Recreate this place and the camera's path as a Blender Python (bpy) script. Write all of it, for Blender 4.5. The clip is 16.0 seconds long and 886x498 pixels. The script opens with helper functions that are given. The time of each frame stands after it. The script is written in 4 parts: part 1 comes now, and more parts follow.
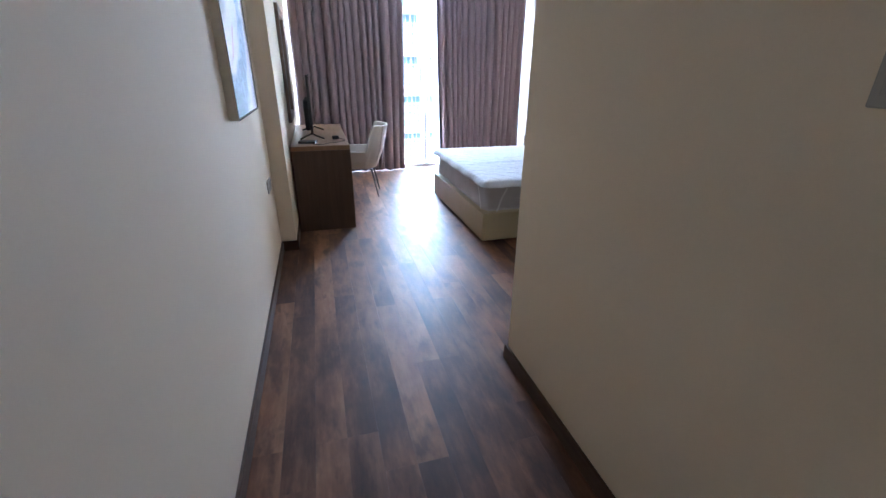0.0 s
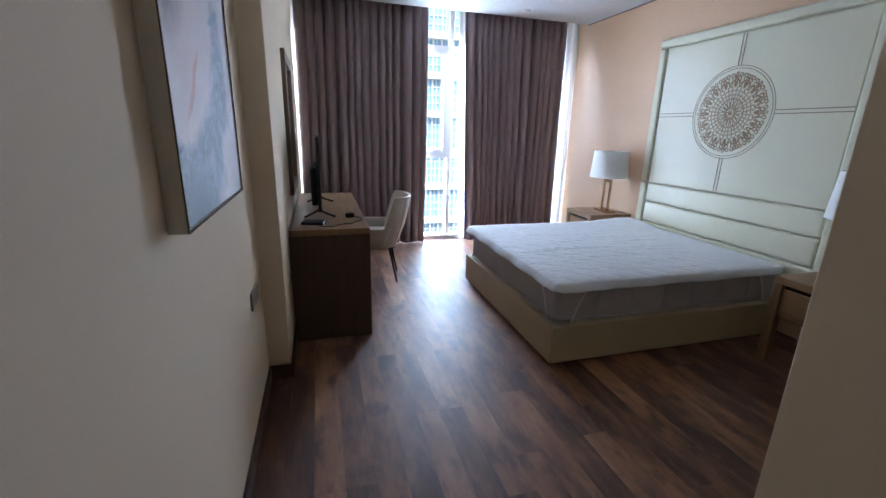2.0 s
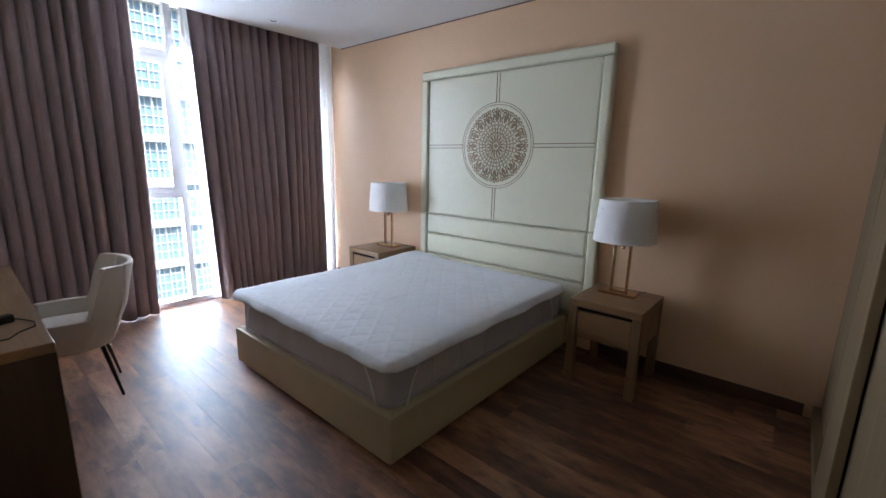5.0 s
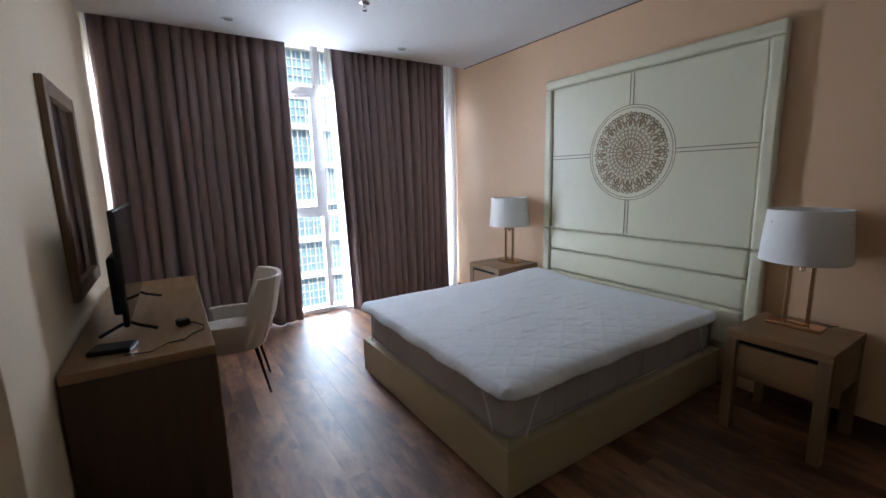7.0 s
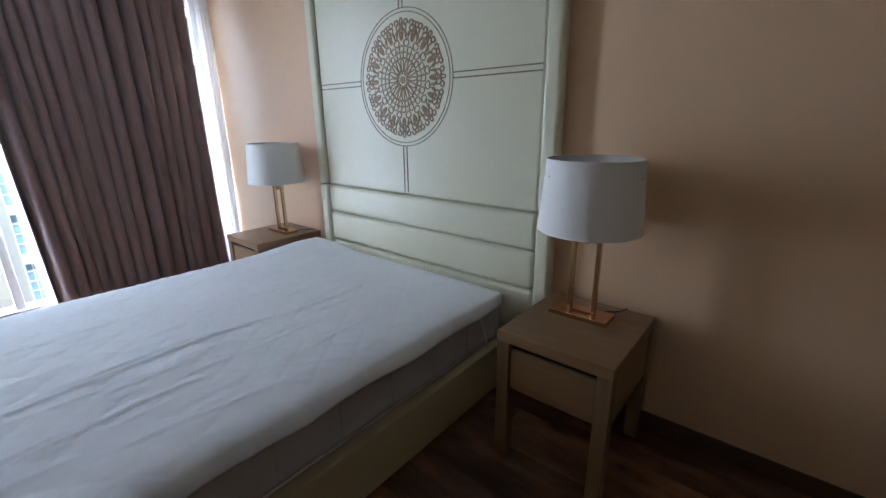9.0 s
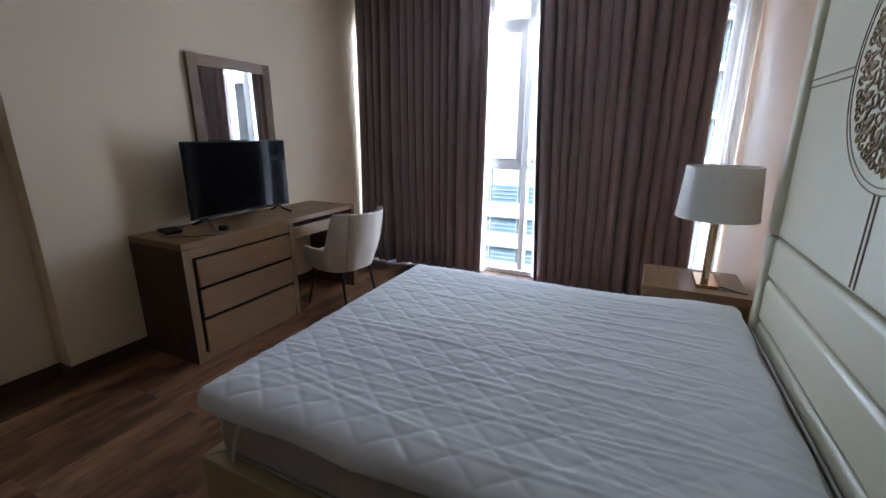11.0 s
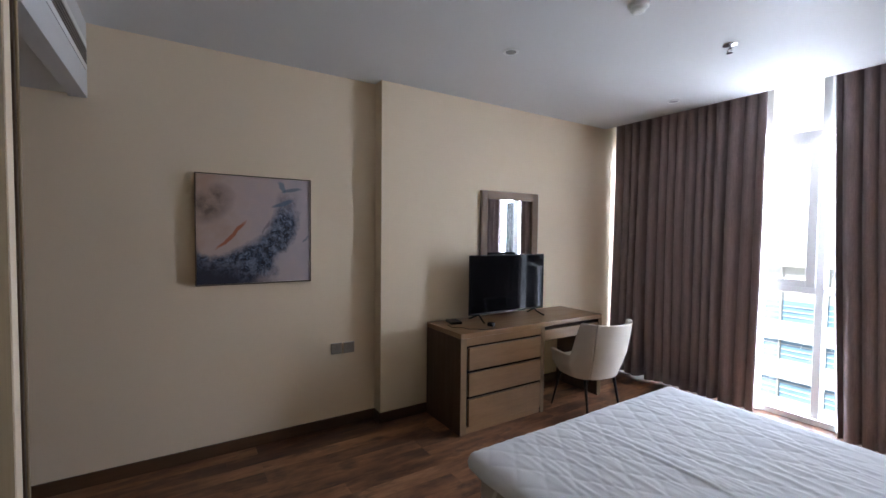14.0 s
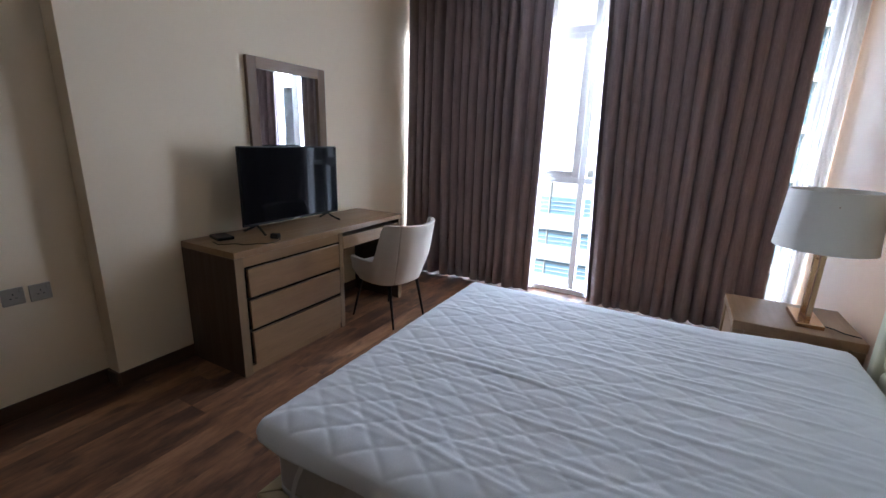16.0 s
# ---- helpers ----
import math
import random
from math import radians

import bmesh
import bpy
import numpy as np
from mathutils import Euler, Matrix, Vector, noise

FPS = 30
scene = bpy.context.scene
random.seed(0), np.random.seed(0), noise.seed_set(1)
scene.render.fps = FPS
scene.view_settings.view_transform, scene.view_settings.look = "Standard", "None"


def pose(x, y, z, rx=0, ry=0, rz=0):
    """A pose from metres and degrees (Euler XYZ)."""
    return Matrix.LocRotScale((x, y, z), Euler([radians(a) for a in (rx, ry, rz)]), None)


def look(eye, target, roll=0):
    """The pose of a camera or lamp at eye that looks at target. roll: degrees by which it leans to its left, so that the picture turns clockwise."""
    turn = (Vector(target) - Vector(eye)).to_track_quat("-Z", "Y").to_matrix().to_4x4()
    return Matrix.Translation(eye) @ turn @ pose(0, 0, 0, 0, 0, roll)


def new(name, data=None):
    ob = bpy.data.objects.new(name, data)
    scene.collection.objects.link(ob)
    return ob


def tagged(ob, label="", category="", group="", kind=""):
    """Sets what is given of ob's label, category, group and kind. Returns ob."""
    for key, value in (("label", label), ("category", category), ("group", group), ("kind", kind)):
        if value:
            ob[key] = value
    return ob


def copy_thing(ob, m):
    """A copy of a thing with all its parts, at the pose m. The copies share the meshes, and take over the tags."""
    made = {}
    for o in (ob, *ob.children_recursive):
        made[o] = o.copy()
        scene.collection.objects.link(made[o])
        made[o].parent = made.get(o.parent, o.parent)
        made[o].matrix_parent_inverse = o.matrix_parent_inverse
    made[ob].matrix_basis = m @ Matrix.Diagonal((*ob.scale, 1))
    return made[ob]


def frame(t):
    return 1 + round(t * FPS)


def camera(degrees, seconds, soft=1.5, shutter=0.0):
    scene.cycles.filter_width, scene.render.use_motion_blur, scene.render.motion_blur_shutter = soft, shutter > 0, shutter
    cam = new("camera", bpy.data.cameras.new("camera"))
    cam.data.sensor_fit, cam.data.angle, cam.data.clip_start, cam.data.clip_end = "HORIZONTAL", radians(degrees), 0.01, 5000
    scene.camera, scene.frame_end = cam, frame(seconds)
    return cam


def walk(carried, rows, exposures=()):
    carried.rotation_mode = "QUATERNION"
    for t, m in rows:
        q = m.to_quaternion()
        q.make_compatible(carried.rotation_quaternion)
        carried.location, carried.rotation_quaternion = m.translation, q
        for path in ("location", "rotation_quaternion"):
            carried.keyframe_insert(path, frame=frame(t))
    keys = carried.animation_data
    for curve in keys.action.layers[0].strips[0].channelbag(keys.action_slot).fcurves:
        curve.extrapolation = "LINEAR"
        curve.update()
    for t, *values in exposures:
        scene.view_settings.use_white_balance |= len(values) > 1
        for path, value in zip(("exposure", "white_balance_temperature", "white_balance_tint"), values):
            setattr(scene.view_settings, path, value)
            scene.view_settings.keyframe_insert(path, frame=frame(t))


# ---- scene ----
WIN_POWER = 465.0
cam = camera(93.1, 16.0)
PATH = [
    (0, (0.398, -3.494, 1.406), (0.907, -1.725, 0.624), 0.4),
    (0.5, (0.39, -3.218, 1.417), (0.751, -1.352, 0.794), 0.0),
    (1, (0.4, -2.916, 1.429), (0.712, -1.026, 0.855), 1.4),
    (1.5, (0.363, -2.602, 1.435), (0.761, -0.719, 0.894), 0.5),
    (2, (0.344, -2.355, 1.431), (0.888, -0.509, 0.887), 1.5),
    (2.5, (0.389, -2.118, 1.432), (1.061, -0.311, 0.899), 0.3),
    (3, (0.422, -1.992, 1.451), (1.368, -0.313, 0.915), 0.9),
    (3.5, (0.393, -1.853, 1.463), (1.662, -0.395, 0.951), 1.8),
    (4, (0.407, -1.753, 1.463), (1.886, -0.498, 0.974), 2.5),
    (6.3, (0.525, -1.531, 1.488), (1.933, -0.137, 1.217), -0.3),
    (6.5, (0.515, -1.53, 1.481), (1.833, -0.051, 1.205), -0.6),
    (7, (0.549, -1.543, 1.47), (1.617, 0.114, 1.135), -1.3),
    (7.5, (0.669, -1.504, 1.426), (1.753, 0.109, 0.953), -1.6),
    (8, (1.004, -1.341, 1.373), (2.522, -0.147, 0.852), -1.9),
    (8.2, (1.122, -1.348, 1.401), (2.77, -0.368, 0.831), -2.1),
    (10.3, (2.795, -1.138, 1.4), (3.07, 0.76, 0.82), 2.5),
    (10.5, (2.84, -1.096, 1.405), (2.812, 0.821, 0.837), 2.5),
    (10.7, (2.915, -1.075, 1.41), (2.475, 0.792, 0.838), 1.5),
    (11, (3.034, -1.066, 1.42), (2.217, 0.682, 0.89), 0.3),
    (11.5, (3.219, -1.179, 1.427), (1.842, 0.18, 0.919), 0.7),
    (12, (3.275, -1.264, 1.429), (1.605, -0.269, 0.959), -0.4),
    (12.5, (3.225, -1.355, 1.482), (1.476, -0.447, 1.144), -0.6),
    (13, (3.229, -1.403, 1.549), (1.437, -0.522, 1.449), 0.1),
    (13.5, (3.234, -1.398, 1.557), (1.462, -0.473, 1.487), 0.4),
    (14, (3.228, -1.376, 1.552), (1.538, -0.308, 1.476), 0.6),
    (14.5, (3.206, -1.354, 1.544), (1.66, -0.089, 1.443), 0.9),
    (15, (3.11, -1.333, 1.52), (1.783, 0.133, 1.214), 0.6),
    (15.5, (2.982, -1.218, 1.475), (1.85, 0.37, 1.029), 0.8),
    (16, (2.767, -0.996, 1.436), (1.836, 0.701, 0.934), 1.7),
]
EXPOSURES = [(0, 2.15, 5300, 9), (0.5, 1.87, 5420, 7), (1, 1.62, 5520, 6), (1.5, 1.38, 5640, 8), (2.5, 1.04, 5800, 11), (4, 1.05, 6050, 12), (7, 0.65, 6350, 11), (8, 0.82, 6200, 10), (10.5, 0.55, 5950, 9), (11.0, 0.4, 6200, 11), (11.5, 0.6, 6450, 12), (12.5, 1.06, 6600, 13), (14.5, 0.94, 6450, 13), (16, 0.7, 6150, 12)]
walk(cam, [(t, look(e, g, r)) for t, e, g, r in PATH], EXPOSURES)

# ---- world, sun, window light ----
world = bpy.data.worlds.new("world")
scene.world = world
world.use_nodes = True
wn = world.node_tree
sky = wn.nodes.new("ShaderNodeTexSky")
sky.sky_type = "NISHITA"
sky.sun_disc = False
sky.sun_elevation = radians(52)
sky.sun_rotation = radians(200)
sky.dust_density = 2.0
wn.nodes["Background"].inputs[1].default_value = 0.15
wn.links.new(sky.outputs[0], wn.nodes["Background"].inputs[0])

sun = new("sun", bpy.data.lights.new("sun", "SUN"))
sun.data.energy, sun.data.angle, sun.data.color = 5.0, radians(0.53), (1.0, 0.95, 0.88)
sun.matrix_world = look((-20, -60, 90), (0, 40, 0))

# skylight that enters through the glazing
win_lamp = new("window_light", bpy.data.lights.new("window_light", "AREA"))
win_lamp.data.shape, win_lamp.data.size, win_lamp.data.size_y = "RECTANGLE", 3.3, 2.4
win_lamp.data.energy, win_lamp.data.color = WIN_POWER, (0.70, 0.805, 1.0)
win_lamp.matrix_world = look((1.80, 3.34, 1.28), (1.80, 0, 0.35))

# ---- materials ----


def mat_base(name):
    m = bpy.data.materials.new(name)
    m.use_nodes = True
    nt = m.node_tree
    return m, nt, nt.nodes["Principled BSDF"]


def node(nt, kind, **vals):
    n = nt.nodes.new(kind)
    for k, v in vals.items():
        if k == "op":
            n.operation = v
        else:
            n.inputs[int(k[1:])].default_value = v
    return n


def mth(nt, op, a, b=None, c=None):
    n = nt.nodes.new("ShaderNodeMath")
    n.operation = op
    for i, v in enumerate((a, b, c)):
        if v is None:
            continue
        if isinstance(v, (int, float)):
            n.inputs[i].default_value = v
        else:
            nt.links.new(v, n.inputs[i])
    return n.outputs[0]


def mix(nt, fac, a, b, kind="MIX"):
    n = nt.nodes.new("ShaderNodeMix")
    n.data_type, n.blend_type = "RGBA", kind
    for i, v in ((0, fac), (6, a), (7, b)):
        if isinstance(v, (int, float)):
            n.inputs[i].default_value = v
        elif isinstance(v, tuple):
            n.inputs[i].default_value = (*v, 1) if len(v) == 3 else v
        else:
            nt.links.new(v, n.inputs[i])
    return n.outputs[2]


def ramp(nt, fac, stops):
    n = nt.nodes.new("ShaderNodeValToRGB")
    els = n.color_ramp.elements
    while len(els) < len(stops):
        els.new(0.5)
    for e, (p, c) in zip(els, stops):
        e.position = p
        e.color = (*c, 1) if isinstance(c, tuple) else (c, c, c, 1)
    nt.links.new(fac, n.inputs[0])
    return n.outputs[0]


def coords(nt, scale=(1, 1, 1), out="Object", shift=None):
    t = nt.nodes.new("ShaderNodeTexCoord")
    mp = nt.nodes.new("ShaderNodeMapping")
    mp.inputs["Scale"].default_value = scale
    nt.links.new(t.outputs[out], mp.inputs[0])
    if shift is not None:
        nt.links.new(shift, mp.inputs["Location"])
    return mp.outputs[0]


def noise_tex(nt, vec, scale, detail=4, rough=0.55):
    n = nt.nodes.new("ShaderNodeTexNoise")
    n.inputs["Scale"].default_value, n.inputs["Detail"].default_value = scale, detail
    n.inputs["Roughness"].default_value = rough
    nt.links.new(vec, n.inputs["Vector"])
    return n.outputs[0]


def bump(nt, bsdf, height, strength, dist=0.01):
    b = nt.nodes.new("ShaderNodeBump")
    b.inputs["Strength"].default_value, b.inputs["Distance"].default_value = strength, dist
    nt.links.new(height, b.inputs["Height"])
    nt.links.new(b.outputs[0], bsdf.inputs["Normal"])


def shade(col, k):
    return tuple(min(1.0, c * k) for c in col)


def plain(name, col, rough=0.5, metal=0.0, var=0.12, big=1.5, fine=60, relief=0.1, dist=0.002, spec=0.5, sheen=0.0):
    """Paint, fabric, leather or metal: broad stains, fine grain, slight relief."""
    m, nt, b = mat_base(name)
    v = coords(nt)
    broad = noise_tex(nt, v, big, 5)
    grain = noise_tex(nt, v, fine, 3)
    both = mth(nt, "ADD", mth(nt, "MULTIPLY", broad, 0.65), mth(nt, "MULTIPLY", grain, 0.35))
    nt.links.new(ramp(nt, both, [(0.3, shade(col, 1 - var)), (0.7, shade(col, 1 + var))]), b.inputs["Base Color"])
    nt.links.new(ramp(nt, broad, [(0.3, min(1.0, rough * 1.12)), (0.7, rough * 0.88)]), b.inputs["Roughness"])
    b.inputs["Metallic"].default_value = metal
    b.inputs["Specular IOR Level"].default_value = spec
    b.inputs["Sheen Weight"].default_value = sheen
    bump(nt, b, grain, relief, dist)
    return m


def wood(name, dark, light, rough=0.4, stretch=(30, 2.2, 30), relief=0.15):
    """Veneer with grain running along the axis of the smallest stretch."""
    m, nt, b = mat_base(name)
    v = coords(nt, stretch)
    n1 = noise_tex(nt, v, 1.0, 6, 0.65)
    n2 = noise_tex(nt, v, 5.0, 3, 0.6)
    n3 = noise_tex(nt, coords(nt), 1.7, 3)
    f = mth(nt, "ADD", mth(nt, "MULTIPLY", n1, 0.55), mth(nt, "ADD", mth(nt, "MULTIPLY", n2, 0.25), mth(nt, "MULTIPLY", n3, 0.2)))
    nt.links.new(ramp(nt, f, [(0.32, dark), (0.68, light)]), b.inputs["Base Color"])
    nt.links.new(ramp(nt, n1, [(0.3, rough * 1.2), (0.7, rough * 0.9)]), b.inputs["Roughness"])
    bump(nt, b, n2, relief, 0.001)
    return m


def floor_wood():
    m, nt, b = mat_base("walnut_plank")
    info = nt.nodes.new("ShaderNodeObjectInfo")
    rnd = info.outputs["Random"]
    off = nt.nodes.new("ShaderNodeCombineXYZ")
    for i, k in enumerate((37.0, 91.0, 13.0)):
        nt.links.new(mth(nt, "MULTIPLY", rnd, k), off.inputs[i])
    v = coords(nt, (7, 2.0, 7), shift=off.outputs[0])
    grain = noise_tex(nt, v, 1.0, 7, 0.62)
    fine = noise_tex(nt, coords(nt, (75, 6, 75), shift=off.outputs[0]), 1.0, 4, 0.6)
    knots = noise_tex(nt, coords(nt, (11, 4.2, 11), shift=off.outputs[0]), 1.0, 4, 0.6)
    knot = ramp(nt, knots, [(0.51, 0.0), (0.68, 0.70)])
    tone = mth(nt, "ADD", mth(nt, "MULTIPLY", rnd, 0.36), mth(nt, "MULTIPLY", mth(nt, "SUBTRACT", grain, 0.5), 1.5))
    tone = mth(nt, "ADD", tone, mth(nt, "MULTIPLY", mth(nt, "SUBTRACT", fine, 0.5), 0.18))
    col = ramp(nt, mth(nt, "ADD", tone, 0.28), [(0.0, (0.019, 0.008, 0.005)), (0.28, (0.098, 0.040, 0.019)), (0.6, (0.27, 0.125, 0.060)), (0.95, (0.47, 0.25, 0.13))])
    nt.links.new(mix(nt, knot, col, (0.03, 0.014, 0.009)), b.inputs["Base Color"])
    smear = noise_tex(nt, coords(nt), 2.3, 5)
    nt.links.new(ramp(nt, mth(nt, "ADD", mth(nt, "MULTIPLY", smear, 0.6), mth(nt, "MULTIPLY", fine, 0.4)), [(0.3, 0.55), (0.7, 0.43)]), b.inputs["Roughness"])
    b.inputs["Specular IOR Level"].default_value = 0.55
    bump(nt, b, fine, 0.12, 0.001)
    return m


def curtain_cloth(name, col, rough=0.85):
    m, nt, b = mat_base(name)
    weave = noise_tex(nt, coords(nt, (260, 260, 30)), 1.0, 2)
    slub = noise_tex(nt, coords(nt, (60, 60, 3)), 1.0, 4)
    f = mth(nt, "ADD", mth(nt, "MULTIPLY", weave, 0.5), mth(nt, "MULTIPLY", slub, 0.5))
    nt.links.new(ramp(nt, f, [(0.35, shade(col, 0.82)), (0.65, shade(col, 1.18))]), b.inputs["Base Color"])
    b.inputs["Roughness"].default_value = rough
    b.inputs["Sheen Weight"].default_value = 0.25
    bump(nt, b, weave, 0.25, 0.001)
    return m


def sheer_cloth():
    m, nt, b = mat_base("white_lining")
    tr = nt.nodes.new("ShaderNodeBsdfTranslucent")
    di = nt.nodes.new("ShaderNodeBsdfDiffuse")
    mx = nt.nodes.new("ShaderNodeMixShader")
    weave = noise_tex(nt, coords(nt, (200, 200, 40)), 1.0, 2)
    c = ramp(nt, weave, [(0.3, (0.78, 0.77, 0.76)), (0.7, (0.86, 0.85, 0.84))])
    nt.links.new(c, tr.inputs[0])
    nt.links.new(c, di.inputs[0])
    mx.inputs[0].default_value = 0.45
    nt.links.new(di.outputs[0], mx.inputs[1])
    nt.links.new(tr.outputs[0], mx.inputs[2])
    nt.links.new(mx.outputs[0], nt.nodes["Material Output"].inputs[0])
    return m


def glass_mat():
    m, nt, b = mat_base("window_glass")
    t = nt.nodes.new("ShaderNodeBsdfTransparent")
    t.inputs[0].default_value = (0.93, 0.97, 0.97, 1)
    g = nt.nodes.new("ShaderNodeBsdfGlossy")
    g.inputs["Roughness"].default_value = 0.02
    fr = nt.nodes.new("ShaderNodeFresnel")
    fr.inputs[0].default_value = 1.45
    mx = nt.nodes.new("ShaderNodeMixShader")
    nt.links.new(fr.outputs[0], mx.inputs[0])
    nt.links.new(t.outputs[0], mx.inputs[1])
    nt.links.new(g.outputs[0], mx.inputs[2])
    nt.links.new(mx.outputs[0], nt.nodes["Material Output"].inputs[0])
    return m


def painting_mat():
    """Abstract canvas: pale rose ground, a dark blue arc of broken strokes, an orange dash and a blue crescent."""
    m, nt, b = mat_base("abstract_canvas")
    t = nt.nodes.new("ShaderNodeTexCoord")
    s = nt.nodes.new("ShaderNodeSeparateXYZ")
    nt.links.new(t.outputs["Generated"], s.inputs[0])
    wob = noise_tex(nt, t.outputs["Generated"], 5.0, 5)
    wob2 = noise_tex(nt, t.outputs["Generated"], 2.2, 3)
    u = mth(nt, "ADD", s.outputs[1], mth(nt, "MULTIPLY", mth(nt, "SUBTRACT", wob, 0.5), 0.10))
    w = mth(nt, "ADD", s.outputs[2], mth(nt, "MULTIPLY", mth(nt, "SUBTRACT", wob2, 0.5), 0.12))

    def around(cu, cv, r, wide):
        du, dv = mth(nt, "SUBTRACT", u, cu), mth(nt, "SUBTRACT", w, cv)
        d = mth(nt, "SQRT", mth(nt, "ADD", mth(nt, "MULTIPLY", du, du), mth(nt, "MULTIPLY", dv, dv)))
        return mth(nt, "DIVIDE", mth(nt, "ABSOLUTE", mth(nt, "SUBTRACT", d, r)), wide)

    def dash(u0, v0, u1, v1, wide):
        ln = math.hypot(u1 - u0, v1 - v0)
        ex, ey = (u1 - u0) / ln, (v1 - v0) / ln
        du, dv = mth(nt, "SUBTRACT", u, (u0 + u1) / 2), mth(nt, "SUBTRACT", w, (v0 + v1) / 2)
        along = mth(nt, "ADD", mth(nt, "MULTIPLY", du, ex), mth(nt, "MULTIPLY", dv, ey))
        across = mth(nt, "SUBTRACT", mth(nt, "MULTIPLY", du, -ey), mth(nt, "MULTIPLY", dv, -ex))
        a = mth(nt, "DIVIDE", along, ln / 2)
        c = mth(nt, "DIVIDE", across, wide)
        return mth(nt, "ADD", mth(nt, "MULTIPLY", a, a), mth(nt, "MULTIPLY", c, c))

    ground = ramp(nt, mth(nt, "ADD", mth(nt, "MULTIPLY", u, 0.5), mth(nt, "MULTIPLY", wob, 0.5)), [(0.15, (0.46, 0.31, 0.22)), (0.45, (0.54, 0.42, 0.38)), (0.7, (0.44, 0.38, 0.40)), (0.9, (0.36, 0.33, 0.36))])
    smoke = ramp(nt, dash(-0.06, 0.58, 0.30, 0.90, 0.17), [(0.1, 0.95), (1.0, 0.0)])
    col = mix(nt, mth(nt, "MULTIPLY", smoke, ramp(nt, wob, [(0.4, 0.2), (0.6, 1.0)])), ground, (0.12, 0.085, 0.065))
    vor = nt.nodes.new("ShaderNodeTexVoronoi")
    vor.feature = "DISTANCE_TO_EDGE"
    vor.inputs["Scale"].default_value = 12
    warp = nt.nodes.new("ShaderNodeVectorMath")
    warp.operation = "ADD"
    wv = nt.nodes.new("ShaderNodeTexNoise")
    wv.inputs["Scale"].default_value = 7
    nt.links.new(t.outputs["Generated"], wv.inputs["Vector"])
    sc = nt.nodes.new("ShaderNodeVectorMath")
    sc.operation = "SCALE"
    sc.inputs[3].default_value = 0.55
    nt.links.new(wv.outputs[1], sc.inputs[0])
    nt.links.new(t.outputs["Generated"], warp.inputs[0])
    nt.links.new(sc.outputs[0], warp.inputs[1])
    nt.links.new(warp.outputs[0], vor.inputs["Vector"])
    shells = ramp(nt, vor.outputs[0], [(0.03, (0.006, 0.007, 0.014)), (0.13, (0.022, 0.034, 0.065)), (0.28, (0.075, 0.105, 0.165)), (0.5, (0.25, 0.29, 0.35))])
    arc = mth(nt, "MULTIPLY", around(0.17, 0.77, 0.62, 0.23), mth(nt, "ADD", mth(nt, "MULTIPLY", w, 1.3), 0.9))
    halo = ramp(nt, mth(nt, "ADD", arc, mth(nt, "MULTIPLY", mth(nt, "SUBTRACT", wob, 0.5), 1.5)), [(0.5, 0.85), (2.3, 0.0)])
    low = ramp(nt, w, [(0.62, 1.0), (0.82, 0.0)])
    col = mix(nt, mth(nt, "MULTIPLY", halo, low), col, (0.17, 0.23, 0.33))
    band = ramp(nt, mth(nt, "ADD", arc, mth(nt, "MULTIPLY", mth(nt, "SUBTRACT", wob, 0.5), 1.2)), [(0.55, 1.0), (1.15, 0.0)])
    low2 = ramp(nt, w, [(0.62, 1.0), (0.90, 0.0)])
    torn = noise_tex(nt, t.outputs["Generated"], 14.0, 5, 0.7)
    band = mth(nt, "MULTIPLY", band, ramp(nt, torn, [(0.36, 0.25), (0.56, 1.0)]))
    col = mix(nt, mth(nt, "MULTIPLY", band, low2), col, shells)
    corner = ramp(nt, mth(nt, "ADD", mth(nt, "MULTIPLY", u, 0.35), w), [(0.12, 0.97), (0.30, 0.0)])
    col = mix(nt, corner, col, (0.02, 0.02, 0.035))
    col = mix(nt, ramp(nt, dash(0.15, 0.33, 0.42, 0.60, 0.022), [(0.4, 0.95), (1.0, 0.0)]), col, (0.40, 0.12, 0.05))
    col = mix(nt, ramp(nt, dash(0.62, 0.70, 0.86, 0.80, 0.022), [(0.4, 0.85), (1.0, 0.0)]), col, (0.09, 0.14, 0.20))
    col = mix(nt, ramp(nt, dash(0.70, 0.98, 0.75, 0.84, 0.030), [(0.4, 0.8), (1.0, 0.0)]), col, (0.13, 0.20, 0.26))
    col = mix(nt, ramp(nt, dash(0.70, 0.86, 0.93, 0.92, 0.022), [(0.4, 0.8), (1.0, 0.0)]), col, (0.10, 0.15, 0.20))
    col = mix(nt, ramp(nt, dash(0.56, 0.44, 0.62, 0.60, 0.012), [(0.4, 0.6), (1.0, 0.0)]), col, (0.16, 0.13, 0.16))
    col = mix(nt, ramp(nt, dash(0.92, 0.38, 1.0, 0.47, 0.012), [(0.4, 0.7), (1.0, 0.0)]), col, (0.14, 0.17, 0.22))
    nt.links.new(col, b.inputs["Base Color"])
    b.inputs["Roughness"].default_value = 0.55
    bump(nt, b, noise_tex(nt, coords(nt), 300, 2), 0.2, 0.001)
    return m


